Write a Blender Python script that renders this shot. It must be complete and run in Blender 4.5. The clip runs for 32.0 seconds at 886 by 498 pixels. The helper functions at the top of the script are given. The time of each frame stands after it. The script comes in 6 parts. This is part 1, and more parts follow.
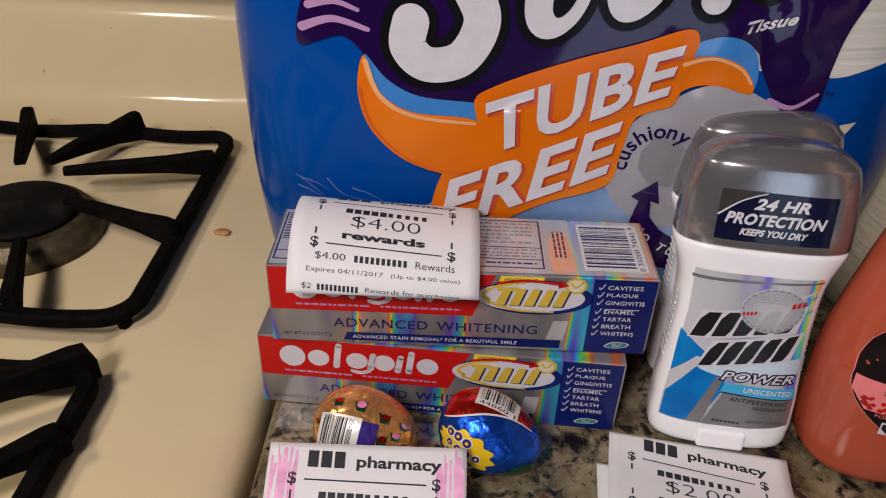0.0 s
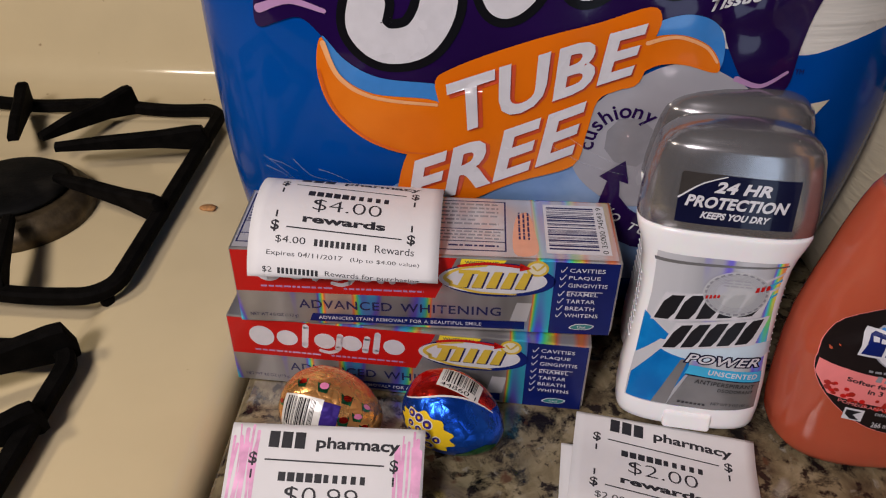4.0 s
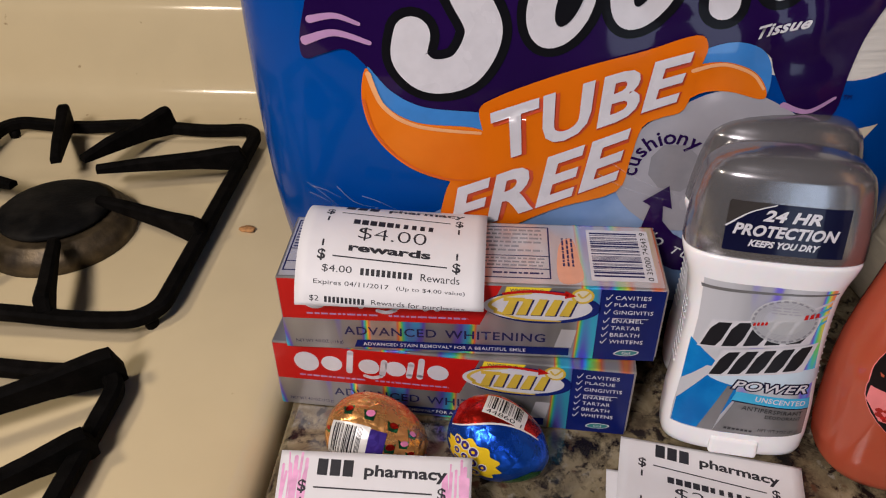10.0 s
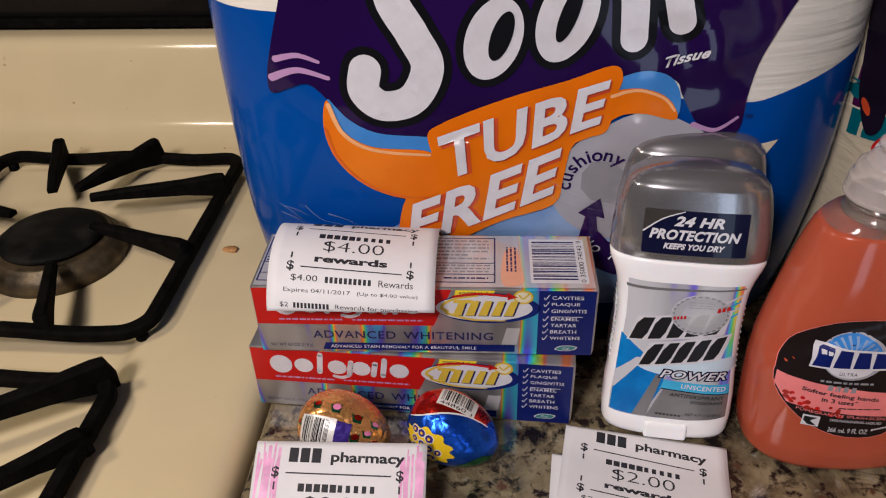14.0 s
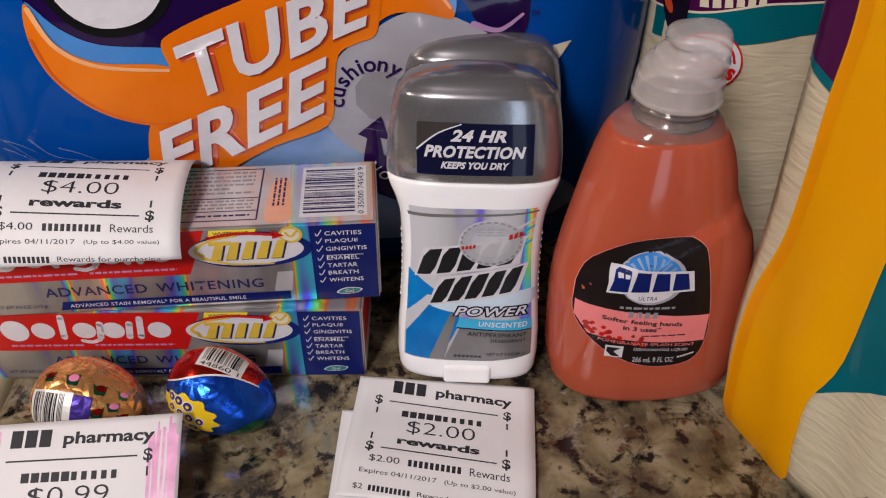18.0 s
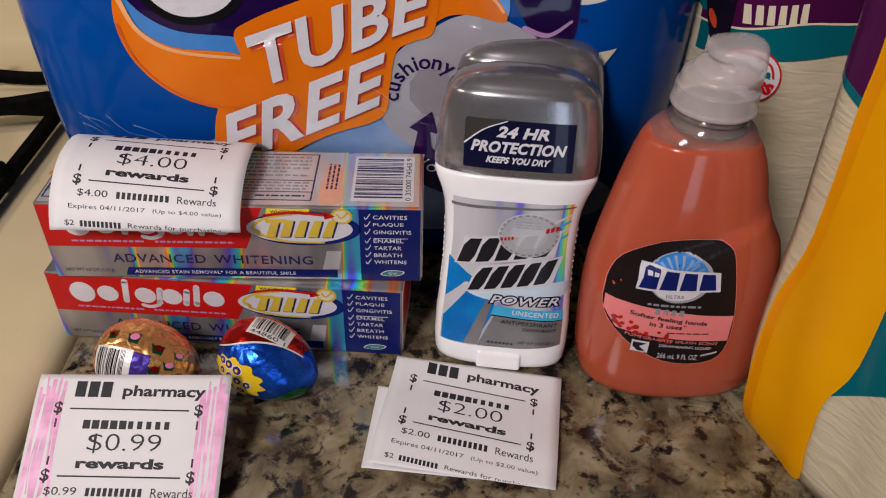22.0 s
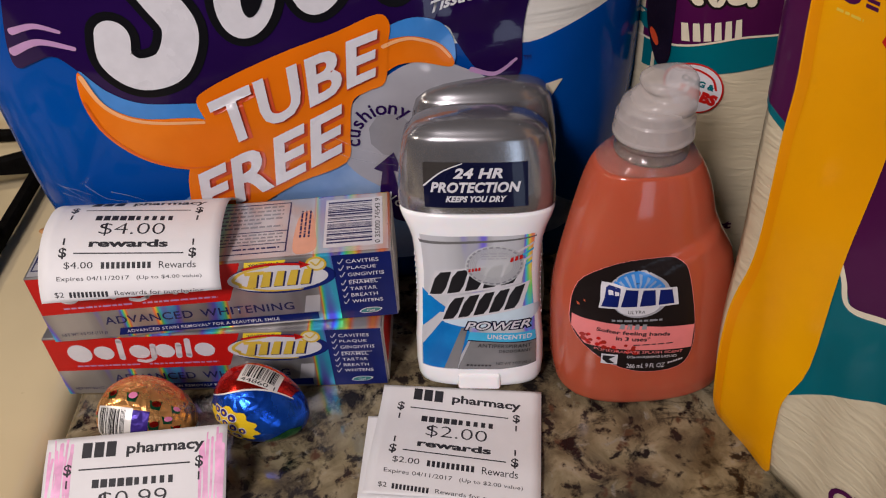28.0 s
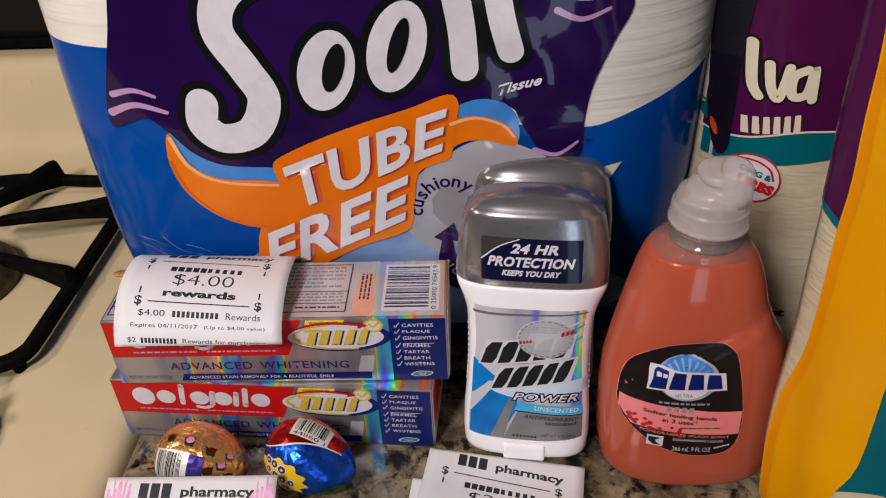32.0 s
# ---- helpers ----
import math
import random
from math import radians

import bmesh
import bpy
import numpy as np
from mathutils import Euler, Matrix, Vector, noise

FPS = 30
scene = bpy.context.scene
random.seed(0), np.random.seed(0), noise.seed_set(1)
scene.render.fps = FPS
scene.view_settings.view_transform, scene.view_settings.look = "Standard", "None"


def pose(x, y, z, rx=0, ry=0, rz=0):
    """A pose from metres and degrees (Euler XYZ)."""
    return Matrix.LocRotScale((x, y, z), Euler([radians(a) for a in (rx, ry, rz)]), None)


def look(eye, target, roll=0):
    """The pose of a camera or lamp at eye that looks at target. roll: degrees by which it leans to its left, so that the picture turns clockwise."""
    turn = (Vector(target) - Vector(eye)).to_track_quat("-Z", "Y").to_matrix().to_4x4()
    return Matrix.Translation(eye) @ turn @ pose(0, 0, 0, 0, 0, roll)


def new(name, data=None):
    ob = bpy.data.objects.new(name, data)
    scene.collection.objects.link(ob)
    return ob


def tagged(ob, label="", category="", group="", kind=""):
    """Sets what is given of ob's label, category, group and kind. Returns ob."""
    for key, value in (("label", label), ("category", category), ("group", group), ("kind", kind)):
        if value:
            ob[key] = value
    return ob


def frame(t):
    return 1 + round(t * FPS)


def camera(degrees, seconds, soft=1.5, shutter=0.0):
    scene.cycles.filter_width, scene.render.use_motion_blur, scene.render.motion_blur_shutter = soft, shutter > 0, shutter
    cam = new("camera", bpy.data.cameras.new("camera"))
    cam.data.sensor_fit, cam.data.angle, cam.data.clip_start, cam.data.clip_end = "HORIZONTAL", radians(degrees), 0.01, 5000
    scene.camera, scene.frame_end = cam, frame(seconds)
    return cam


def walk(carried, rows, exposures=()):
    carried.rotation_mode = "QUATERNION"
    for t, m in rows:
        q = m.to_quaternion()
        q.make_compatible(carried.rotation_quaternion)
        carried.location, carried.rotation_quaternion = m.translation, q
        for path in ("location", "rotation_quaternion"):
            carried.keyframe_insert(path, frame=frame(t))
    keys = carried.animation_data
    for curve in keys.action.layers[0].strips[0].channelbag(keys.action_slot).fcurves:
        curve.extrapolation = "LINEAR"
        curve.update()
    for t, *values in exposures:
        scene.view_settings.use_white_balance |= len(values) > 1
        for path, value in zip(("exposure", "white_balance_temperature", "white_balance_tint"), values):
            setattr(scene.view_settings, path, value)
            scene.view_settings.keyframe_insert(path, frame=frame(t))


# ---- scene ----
# ---------------------------------------------------------------- camera
cam = camera(58.78, 32.0, soft=1.15, shutter=0.0)
PATH = [
    (0, look((0.0755, -0.2689, 0.2751), (0.0742, 0.0632, 0.0521), 2.38)),
    (0.5, look((0.0745, -0.2669, 0.2741), (0.0742, 0.0641, 0.0496), 2.33)),
    (1, look((0.0712, -0.2633, 0.2746), (0.0702, 0.0696, 0.0530), 2.41)),
    (1.5, look((0.0700, -0.2620, 0.2785), (0.0659, 0.0722, 0.0587), 2.67)),
    (2, look((0.0627, -0.2606, 0.2776), (0.0593, 0.0710, 0.0540), 3.08)),
    (2.5, look((0.0749, -0.2574, 0.2766), (0.0695, 0.0698, 0.0467), 1.93)),
    (3, look((0.0908, -0.2590, 0.2752), (0.0873, 0.0627, 0.0375), 2.07)),
    (3.5, look((0.1053, -0.2601, 0.2814), (0.0922, 0.0599, 0.0417), 1.08)),
    (5.5, look((0.0973, -0.2679, 0.2852), (0.0798, 0.0504, 0.0435), 0.47)),
    (6, look((0.1023, -0.2682, 0.2865), (0.0852, 0.0496, 0.0442), -0.40)),
    (6.5, look((0.1081, -0.2650, 0.2893), (0.0885, 0.0535, 0.0481), -1.01)),
    (7, look((0.1055, -0.2600, 0.2902), (0.0826, 0.0591, 0.0501), -1.36)),
    (7.5, look((0.0979, -0.2581, 0.2909), (0.0721, 0.0614, 0.0516), -1.28)),
    (8, look((0.0933, -0.2555, 0.2907), (0.0686, 0.0634, 0.0505), -0.78)),
    (8.5, look((0.0923, -0.2516, 0.2882), (0.0686, 0.0666, 0.0471), -0.28)),
    (9, look((0.0921, -0.2504, 0.2887), (0.0676, 0.0684, 0.0483), -0.45)),
    (9.5, look((0.0927, -0.2522, 0.2904), (0.0674, 0.0671, 0.0507), -0.53)),
    (10, look((0.0942, -0.2575, 0.2926), (0.0674, 0.0625, 0.0542), -0.77)),
    (10.5, look((0.0928, -0.2649, 0.2948), (0.0639, 0.0562, 0.0580), -0.97)),
    (11, look((0.0944, -0.2662, 0.2936), (0.0677, 0.0555, 0.0574), -0.81)),
    (11.5, look((0.0949, -0.2640, 0.2944), (0.0690, 0.0571, 0.0573), -1.00)),
    (12, look((0.0940, -0.2632, 0.2930), (0.0675, 0.0586, 0.0568), -0.83)),
    (12.5, look((0.0947, -0.2610, 0.2926), (0.0688, 0.0607, 0.0564), -0.68)),
    (13, look((0.0946, -0.2603, 0.2916), (0.0707, 0.0604, 0.0537), -0.39)),
    (13.5, look((0.1028, -0.2724, 0.2938), (0.0828, 0.0498, 0.0577), -0.68)),
    (14, look((0.1169, -0.2945, 0.3108), (0.0915, 0.0332, 0.0829), -1.88)),
    (14.5, look((0.1310, -0.3171, 0.3086), (0.0958, 0.0143, 0.0875), -1.27)),
    (16.5, look((0.1036, -0.2988, 0.3236), (0.0931, 0.0369, 0.1064), -0.66)),
    (17, look((0.0982, -0.3091, 0.3258), (0.0953, 0.0276, 0.1098), -1.57)),
    (17.5, look((0.1315, -0.3144, 0.3148), (0.1360, 0.0149, 0.0877), -1.24)),
    (18, look((0.1709, -0.2562, 0.2744), (0.1986, 0.0543, 0.0238), 0.67)),
    (18.5, look((0.1780, -0.2477, 0.2623), (0.2183, 0.0533, 0.0020), 1.82)),
    (19, look((0.1737, -0.2499, 0.2681), (0.1950, 0.0520, 0.0066), 0.04)),
    (19.5, look((0.1639, -0.2619, 0.2708), (0.1592, 0.0464, 0.0160), -1.19)),
    (20, look((0.1727, -0.2683, 0.2752), (0.1779, 0.0400, 0.0204), 0.10)),
    (20.5, look((0.1717, -0.2703, 0.2762), (0.1735, 0.0409, 0.0249), 0.09)),
    (21, look((0.1683, -0.2724, 0.2803), (0.1734, 0.0401, 0.0307), 0.83)),
    (21.5, look((0.1682, -0.2752, 0.2796), (0.1751, 0.0384, 0.0315), 1.74)),
    (22, look((0.1681, -0.2768, 0.2804), (0.1773, 0.0369, 0.0325), 2.05)),
    (22.5, look((0.1676, -0.2770, 0.2829), (0.1754, 0.0381, 0.0367), 1.86)),
    (23, look((0.1680, -0.2793, 0.2828), (0.1737, 0.0361, 0.0369), 1.86)),
    (23.5, look((0.1678, -0.2798, 0.2833), (0.1745, 0.0358, 0.0377), 2.24)),
    (24, look((0.1695, -0.2787, 0.2822), (0.1748, 0.0334, 0.0320), 1.91)),
    (24.5, look((0.1750, -0.2749, 0.2921), (0.1800, 0.0429, 0.0493), 0.28)),
    (25, look((0.1686, -0.2836, 0.2935), (0.1758, 0.0297, 0.0450), 0.33)),
    (25.5, look((0.1745, -0.2863, 0.2992), (0.1877, 0.0284, 0.0526), 0.90)),
    (27.5, look((0.1835, -0.2752, 0.3075), (0.1870, 0.0270, 0.0455), -3.76)),
    (28, look((0.1833, -0.2760, 0.3103), (0.1908, 0.0319, 0.0550), -3.56)),
    (28.5, look((0.1832, -0.2748, 0.3100), (0.1933, 0.0311, 0.0525), -2.96)),
    (29, look((0.1849, -0.2792, 0.3107), (0.1961, 0.0345, 0.0627), -0.75)),
    (29.5, look((0.1777, -0.2888, 0.3162), (0.1617, 0.0283, 0.0730), -2.44)),
    (30, look((0.1740, -0.2883, 0.3166), (0.1535, 0.0306, 0.0760), -2.66)),
    (30.5, look((0.1756, -0.2889, 0.3180), (0.1559, 0.0320, 0.0801), -2.85)),
    (31, look((0.1762, -0.2880, 0.3202), (0.1574, 0.0340, 0.0837), -3.14)),
    (31.5, look((0.1770, -0.2874, 0.3202), (0.1594, 0.0355, 0.0847), -2.95)),
    (32, look((0.1814, -0.2829, 0.3228), (0.1643, 0.0433, 0.0919), -2.62)),
]
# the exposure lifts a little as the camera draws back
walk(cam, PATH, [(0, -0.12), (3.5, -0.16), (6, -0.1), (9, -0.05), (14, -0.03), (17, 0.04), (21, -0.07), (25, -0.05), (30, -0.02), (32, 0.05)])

# ---------------------------------------------------------------- light
world = bpy.data.worlds.new("world")
scene.world = world
world.use_nodes = True
world.node_tree.nodes["Background"].inputs["Color"].default_value = (0.9, 0.85, 0.8, 1)
world.node_tree.nodes["Background"].inputs["Strength"].default_value = 0.004


def area_lamp(name, eye, target, sx, sy, watts, color):
    d = bpy.data.lights.new(name, "AREA")
    d.shape, d.size, d.size_y, d.energy, d.color = "RECTANGLE", sx, sy, watts, color
    ob = new(name, d)
    ob.matrix_world = look(eye, target)
    return ob


area_lamp("kitchen_lamp", (-0.27, -0.80, 0.90), (0.10, 0.02, 0.03), 0.22, 0.22, 12.1, (0.985, 0.882, 0.885))
area_lamp("window_daylight", (0.56, -1.62, 0.02), (0.22, 0.0, 0.1), 0.30, 1.2, 3.3, (0.66, 0.80, 1.0))
area_lamp("hood_lamp", (-0.36, -0.12, 0.46), (-0.14, -0.02, 0.0), 0.07, 0.07, 1.1, (1.0, 0.86, 0.70))
# ---------------------------------------------------------------- mesh helpers
def part(name, bm, material, parent=None, label="", smooth=False, kind=""):
    """Links a bmesh as one mesh object, under a thing or a part."""
    me = bpy.data.meshes.new(name)
    bm.to_mesh(me)
    bm.free()
    for m in material if isinstance(material, (list, tuple)) else [material]:
        me.materials.append(m)
    if smooth:
        me.polygons.foreach_set("use_smooth", [True] * len(me.polygons))
    ob = new(name, me)
    if parent is not None:
        ob.parent = parent
    tagged(ob, label, kind=kind)
    return ob


def thing(name, m, label, category, group="", kind=""):
    ob = new(name)
    ob.empty_display_size = 0.02
    ob.matrix_world = m
    return tagged(ob, label, category, group, kind)


def box(bm, x0, x1, y0, y1, z0, z1, bevel=0.0, seg=2):
    r = bmesh.ops.create_cube(bm, size=1)
    vs = r["verts"]
    for v in vs:
        v.co = Vector((x0 + (v.co.x + 0.5) * (x1 - x0), y0 + (v.co.y + 0.5) * (y1 - y0), z0 + (v.co.z + 0.5) * (z1 - z0)))
    if bevel:
        es = list({e for v in vs for e in v.link_edges})
        bmesh.ops.bevel(bm, geom=es, offset=bevel, segments=seg, affect="EDGES", profile=0.5)
    return bm


def loft(bm, rings, close=True, cap0=True, cap1=True):
    """Skins closed rings of equal length, one after the other."""
    vr = [[bm.verts.new(p) for p in ring] for ring in rings]
    n = len(vr[0])
    for a, b in zip(vr, vr[1:]):
        for i in range(n if close else n - 1):
            j = (i + 1) % n
            bm.faces.new((a[i], a[j], b[j], b[i]))
    if cap0:
        bm.faces.new(list(reversed(vr[0])))
    if cap1:
        bm.faces.new(vr[-1])
    return bm


def superellipse(a, b, n, count=48, p=2.0, phase=0.0):
    """Points of a rounded outline with half axes a, b; n is its squareness."""
    out = []
    for i in range(count):
        t = 2 * math.pi * i / count + phase
        c, s = math.cos(t), math.sin(t)
        out.append((a * math.copysign(abs(c) ** (2 / n), c), b * math.copysign(abs(s) ** (2 / n), s)))
    return out


def bar_between(bm, p, q, w0, h0, w1=None, h1=None, bevel=0.0012):
    """A bar from p to q, w wide and h high, its top along p-q."""
    w1, h1 = w1 or w0, h1 or h0
    p, q = Vector(p), Vector(q)
    d = (q - p).normalized()
    side = d.cross(Vector((0, 0, 1))).normalized()
    up = Vector((0, 0, 1))
    rings = []
    for c, w, h in ((p, w0, h0), (q, w1, h1)):
        b = min(bevel, w * 0.3)
        pts = [(-w / 2 + b, 0), (w / 2 - b, 0), (w / 2, -b), (w / 2, -h + b), (w / 2 - b, -h), (-w / 2 + b, -h), (-w / 2, -h + b), (-w / 2, -b)]
        rings.append([c + side * x + up * z for x, z in pts])
    return loft(bm, rings)


def grid_cut(bm, step):
    """Cuts flat work in x and y at even steps, so that it can be laid on a curved surface."""
    if not bm.verts:
        return
    for ax in (0, 1):
        lo, hi = min(v.co[ax] for v in bm.verts), max(v.co[ax] for v in bm.verts)
        k = math.ceil(lo / step)
        while k * step < hi:
            nrm, at = Vector((0, 0, 0)), Vector((0, 0, 0))
            nrm[ax], at[ax] = 1, k * step
            if lo + 1e-5 < k * step < hi - 1e-5:
                bmesh.ops.bisect_plane(bm, geom=bm.verts[:] + bm.edges[:] + bm.faces[:], dist=1e-7, plane_co=at, plane_no=nrm)
            k += 1


def lay(bm, surf, off):
    """Lays flat work (u, v) on a surface: surf(u, v, off) gives the place."""
    for v in bm.verts:
        v.co = Vector(surf(v.co.x, v.co.y, off))
    return bm


def flat(pts, bm=None):
    """A flat outline in (u, v)."""
    bm = bm or bmesh.new()
    f = bm.faces.new([bm.verts.new((x, y, 0)) for x, y in pts])
    f.normal_update()
    if f.normal.z < 0:
        f.normal_flip()
    bmesh.ops.triangulate(bm, faces=[f])
    return bm


def rect(u0, u1, v0, v1, bm=None):
    return flat([(u0, v0), (u1, v0), (u1, v1), (u0, v1)], bm)


def oval(cu, cv, a, b, n=40, turn=0.0, bm=None):
    c, s = math.cos(turn), math.sin(turn)
    return flat([(cu + a * math.cos(t) * c - b * math.sin(t) * s, cv + a * math.cos(t) * s + b * math.sin(t) * c)
                 for t in (2 * math.pi * i / n for i in range(n))], bm)


def curve_pts(keys, n=10, closed=True):
    """A smooth outline through the given places (Catmull-Rom)."""
    out, k = [], len(keys)
    for i in range(k if closed else k - 1):
        p0, p1, p2, p3 = (Vector(keys[(i + j) % k]) if closed else Vector(keys[min(max(i + j, 0), k - 1)]) for j in (-1, 0, 1, 2))
        for s in range(n):
            t = s / n
            q = 0.5 * ((2 * p1) + (p2 - p0) * t + (2 * p0 - 5 * p1 + 4 * p2 - p3) * t * t + (3 * p1 - p0 - 3 * p2 + p3) * t ** 3)
            out.append((q.x, q.y))
    if not closed:
        out.append(tuple(keys[-1]))
    return out


def stroke(keys, width, n=10, taper=1.0, bm=None):
    """A round-ended band of even width along a smooth line."""
    pts = [Vector(p) for p in curve_pts(keys, n, False)]
    bm = bm or bmesh.new()
    left, right = [], []
    for i, p in enumerate(pts):
        d = (pts[min(i + 1, len(pts) - 1)] - pts[max(i - 1, 0)]).normalized()
        nrm = Vector((-d.y, d.x))
        w = width * (1 + (taper - 1) * i / (len(pts) - 1)) / 2
        left.append(bm.verts.new((*(p + nrm * w), 0)))
        right.append(bm.verts.new((*(p - nrm * w), 0)))
    for i in range(len(pts) - 1):
        bm.faces.new((right[i], right[i + 1], left[i + 1], left[i]))
    for i, s in ((0, -1), (-1, 1)):
        p = pts[i]
        w = width * (1 if i == 0 else taper) / 2
        oval(p.x, p.y, w * 0.999, w * 0.999, 20, 0, bm)
    return bm


def letters(text, size, spacing=1.0, shear=0.0, bold=0.0, align="CENTER"):
    """Words in the built-in font as flat work round (0, 0), size high."""
    cu = bpy.data.curves.new("words", "FONT")
    cu.body, cu.size, cu.space_character, cu.shear, cu.offset = text, size, spacing, shear, bold
    cu.align_x, cu.align_y = align, "CENTER"
    cu.resolution_u = 3
    ob = bpy.data.objects.new("words", cu)
    scene.collection.objects.link(ob)
    dg = bpy.context.evaluated_depsgraph_get()
    me = ob.evaluated_get(dg).to_mesh()
    bm = bmesh.new()
    bm.from_mesh(me)
    ob.evaluated_get(dg).to_mesh_clear()
    bpy.data.objects.remove(ob)
    bpy.data.curves.remove(cu)
    return bm


def fit_box(bm, u0, u1, v0, v1):
    """Stretches flat work to fill a rectangle."""
    xs, ys = [v.co.x for v in bm.verts], [v.co.y for v in bm.verts]
    ax, bx, ay, by = min(xs), max(xs), min(ys), max(ys)
    for v in bm.verts:
        v.co.x = u0 + (v.co.x - ax) / (bx - ax) * (u1 - u0)
        v.co.y = v0 + (v.co.y - ay) / (by - ay) * (v1 - v0)
    return bm


def turn2(bm, cu, cv, deg):
    c, s = math.cos(radians(deg)), math.sin(radians(deg))
    for v in bm.verts:
        x, y = v.co.x, v.co.y
        v.co.x, v.co.y = cu + x * c - y * s, cv + x * s + y * c
    return bm


def join(*bms):
    out = bmesh.new()
    for b in bms:
        me = bpy.data.meshes.new("tmp")
        b.to_mesh(me)
        b.free()
        out.from_mesh(me)
        bpy.data.meshes.remove(me)
    return out


def decal(name, bm, surf, off, material, parent, label="", step=0.0):
    """Printed work laid on a surface, a hair above it."""
    if step:
        grid_cut(bm, step)
    lay(bm, surf, off)
    return part(name, bm, material, parent, label, smooth=True)


# ---------------------------------------------------------------- materials
def mat(name, color, rough=0.5, metal=0.0, vary=0.08, scale=60.0, bump=0.0, bump_scale=200.0, coat=0.0, coat_rough=0.05, spec=0.5,
        color2=None, stain_scale=12.0, stain=0.0, trans=0.0, ior=1.45, sss=0.0, alpha=1.0, rough_vary=0.08):
    """A principled surface with grain and stains in object space."""
    m = bpy.data.materials.new(name)
    m.use_nodes = True
    nt = m.node_tree
    b = nt.nodes["Principled BSDF"]
    co = nt.nodes.new("ShaderNodeTexCoord")
    n1 = nt.nodes.new("ShaderNodeTexNoise")
    n1.inputs["Scale"].default_value, n1.inputs["Detail"].default_value = scale, 4.0
    n2 = nt.nodes.new("ShaderNodeTexNoise")
    n2.inputs["Scale"].default_value, n2.inputs["Detail"].default_value = stain_scale, 5.0
    nt.links.new(co.outputs["Object"], n1.inputs["Vector"])
    nt.links.new(co.outputs["Object"], n2.inputs["Vector"])
    r1 = nt.nodes.new("ShaderNodeMapRange")
    r1.inputs["From Min"].default_value, r1.inputs["From Max"].default_value = 0.3, 0.7
    r1.inputs["To Min"].default_value, r1.inputs["To Max"].default_value = 1 - vary, 1 + vary
    nt.links.new(n1.outputs["Fac"], r1.inputs["Value"])
    mix = nt.nodes.new("ShaderNodeMix")
    mix.data_type = "RGBA"
    c2 = color2 or tuple(c * 0.85 for c in color)
    mix.inputs["A"].default_value, mix.inputs["B"].default_value = (*color, 1), (*c2, 1)
    r2 = nt.nodes.new("ShaderNodeMapRange")
    r2.inputs["From Min"].default_value, r2.inputs["From Max"].default_value = 0.45, 0.75
    r2.inputs["To Max"].default_value = stain
    nt.links.new(n2.outputs["Fac"], r2.inputs["Value"])
    nt.links.new(r2.outputs["Result"], mix.inputs["Factor"])
    mul = nt.nodes.new("ShaderNodeVectorMath")
    mul.operation = "SCALE"
    nt.links.new(mix.outputs["Result"], mul.inputs[0])
    nt.links.new(r1.outputs["Result"], mul.inputs["Scale"])
    nt.links.new(mul.outputs["Vector"], b.inputs["Base Color"])
    r3 = nt.nodes.new("ShaderNodeMapRange")
    r3.inputs["To Min"].default_value, r3.inputs["To Max"].default_value = max(0.01, rough - rough_vary), min(1, rough + rough_vary)
    nt.links.new(n2.outputs["Fac"], r3.inputs["Value"])
    nt.links.new(r3.outputs["Result"], b.inputs["Roughness"])
    b.inputs["Metallic"].default_value = metal
    b.inputs["IOR"].default_value = ior
    b.inputs["Specular IOR Level"].default_value = spec
    b.inputs["Coat Weight"].default_value, b.inputs["Coat Roughness"].default_value = coat, coat_rough
    b.inputs["Transmission Weight"].default_value = trans
    b.inputs["Subsurface Weight"].default_value = sss
    b.inputs["Subsurface Radius"].default_value = (0.006, 0.003, 0.002)
    b.inputs["Alpha"].default_value = alpha
    if bump:
        n3 = nt.nodes.new("ShaderNodeTexNoise")
        n3.inputs["Scale"].default_value, n3.inputs["Detail"].default_value = bump_scale, 3.0
        nt.links.new(co.outputs["Object"], n3.inputs["Vector"])
        bp = nt.nodes.new("ShaderNodeBump")
        bp.inputs["Strength"].default_value, bp.inputs["Distance"].default_value = bump, 0.001
        nt.links.new(n3.outputs["Fac"], bp.inputs["Height"])
        nt.links.new(bp.outputs["Normal"], b.inputs["Normal"])
    return m


def ramp(nt, fac, stops):
    r = nt.nodes.new("ShaderNodeValToRGB")
    while len(r.color_ramp.elements) < len(stops):
        r.color_ramp.elements.new(0.5)
    for e, (p, c) in zip(r.color_ramp.elements, stops):
        e.position, e.color = p, (*c, 1)
    nt.links.new(fac, r.inputs["Fac"])
    return r


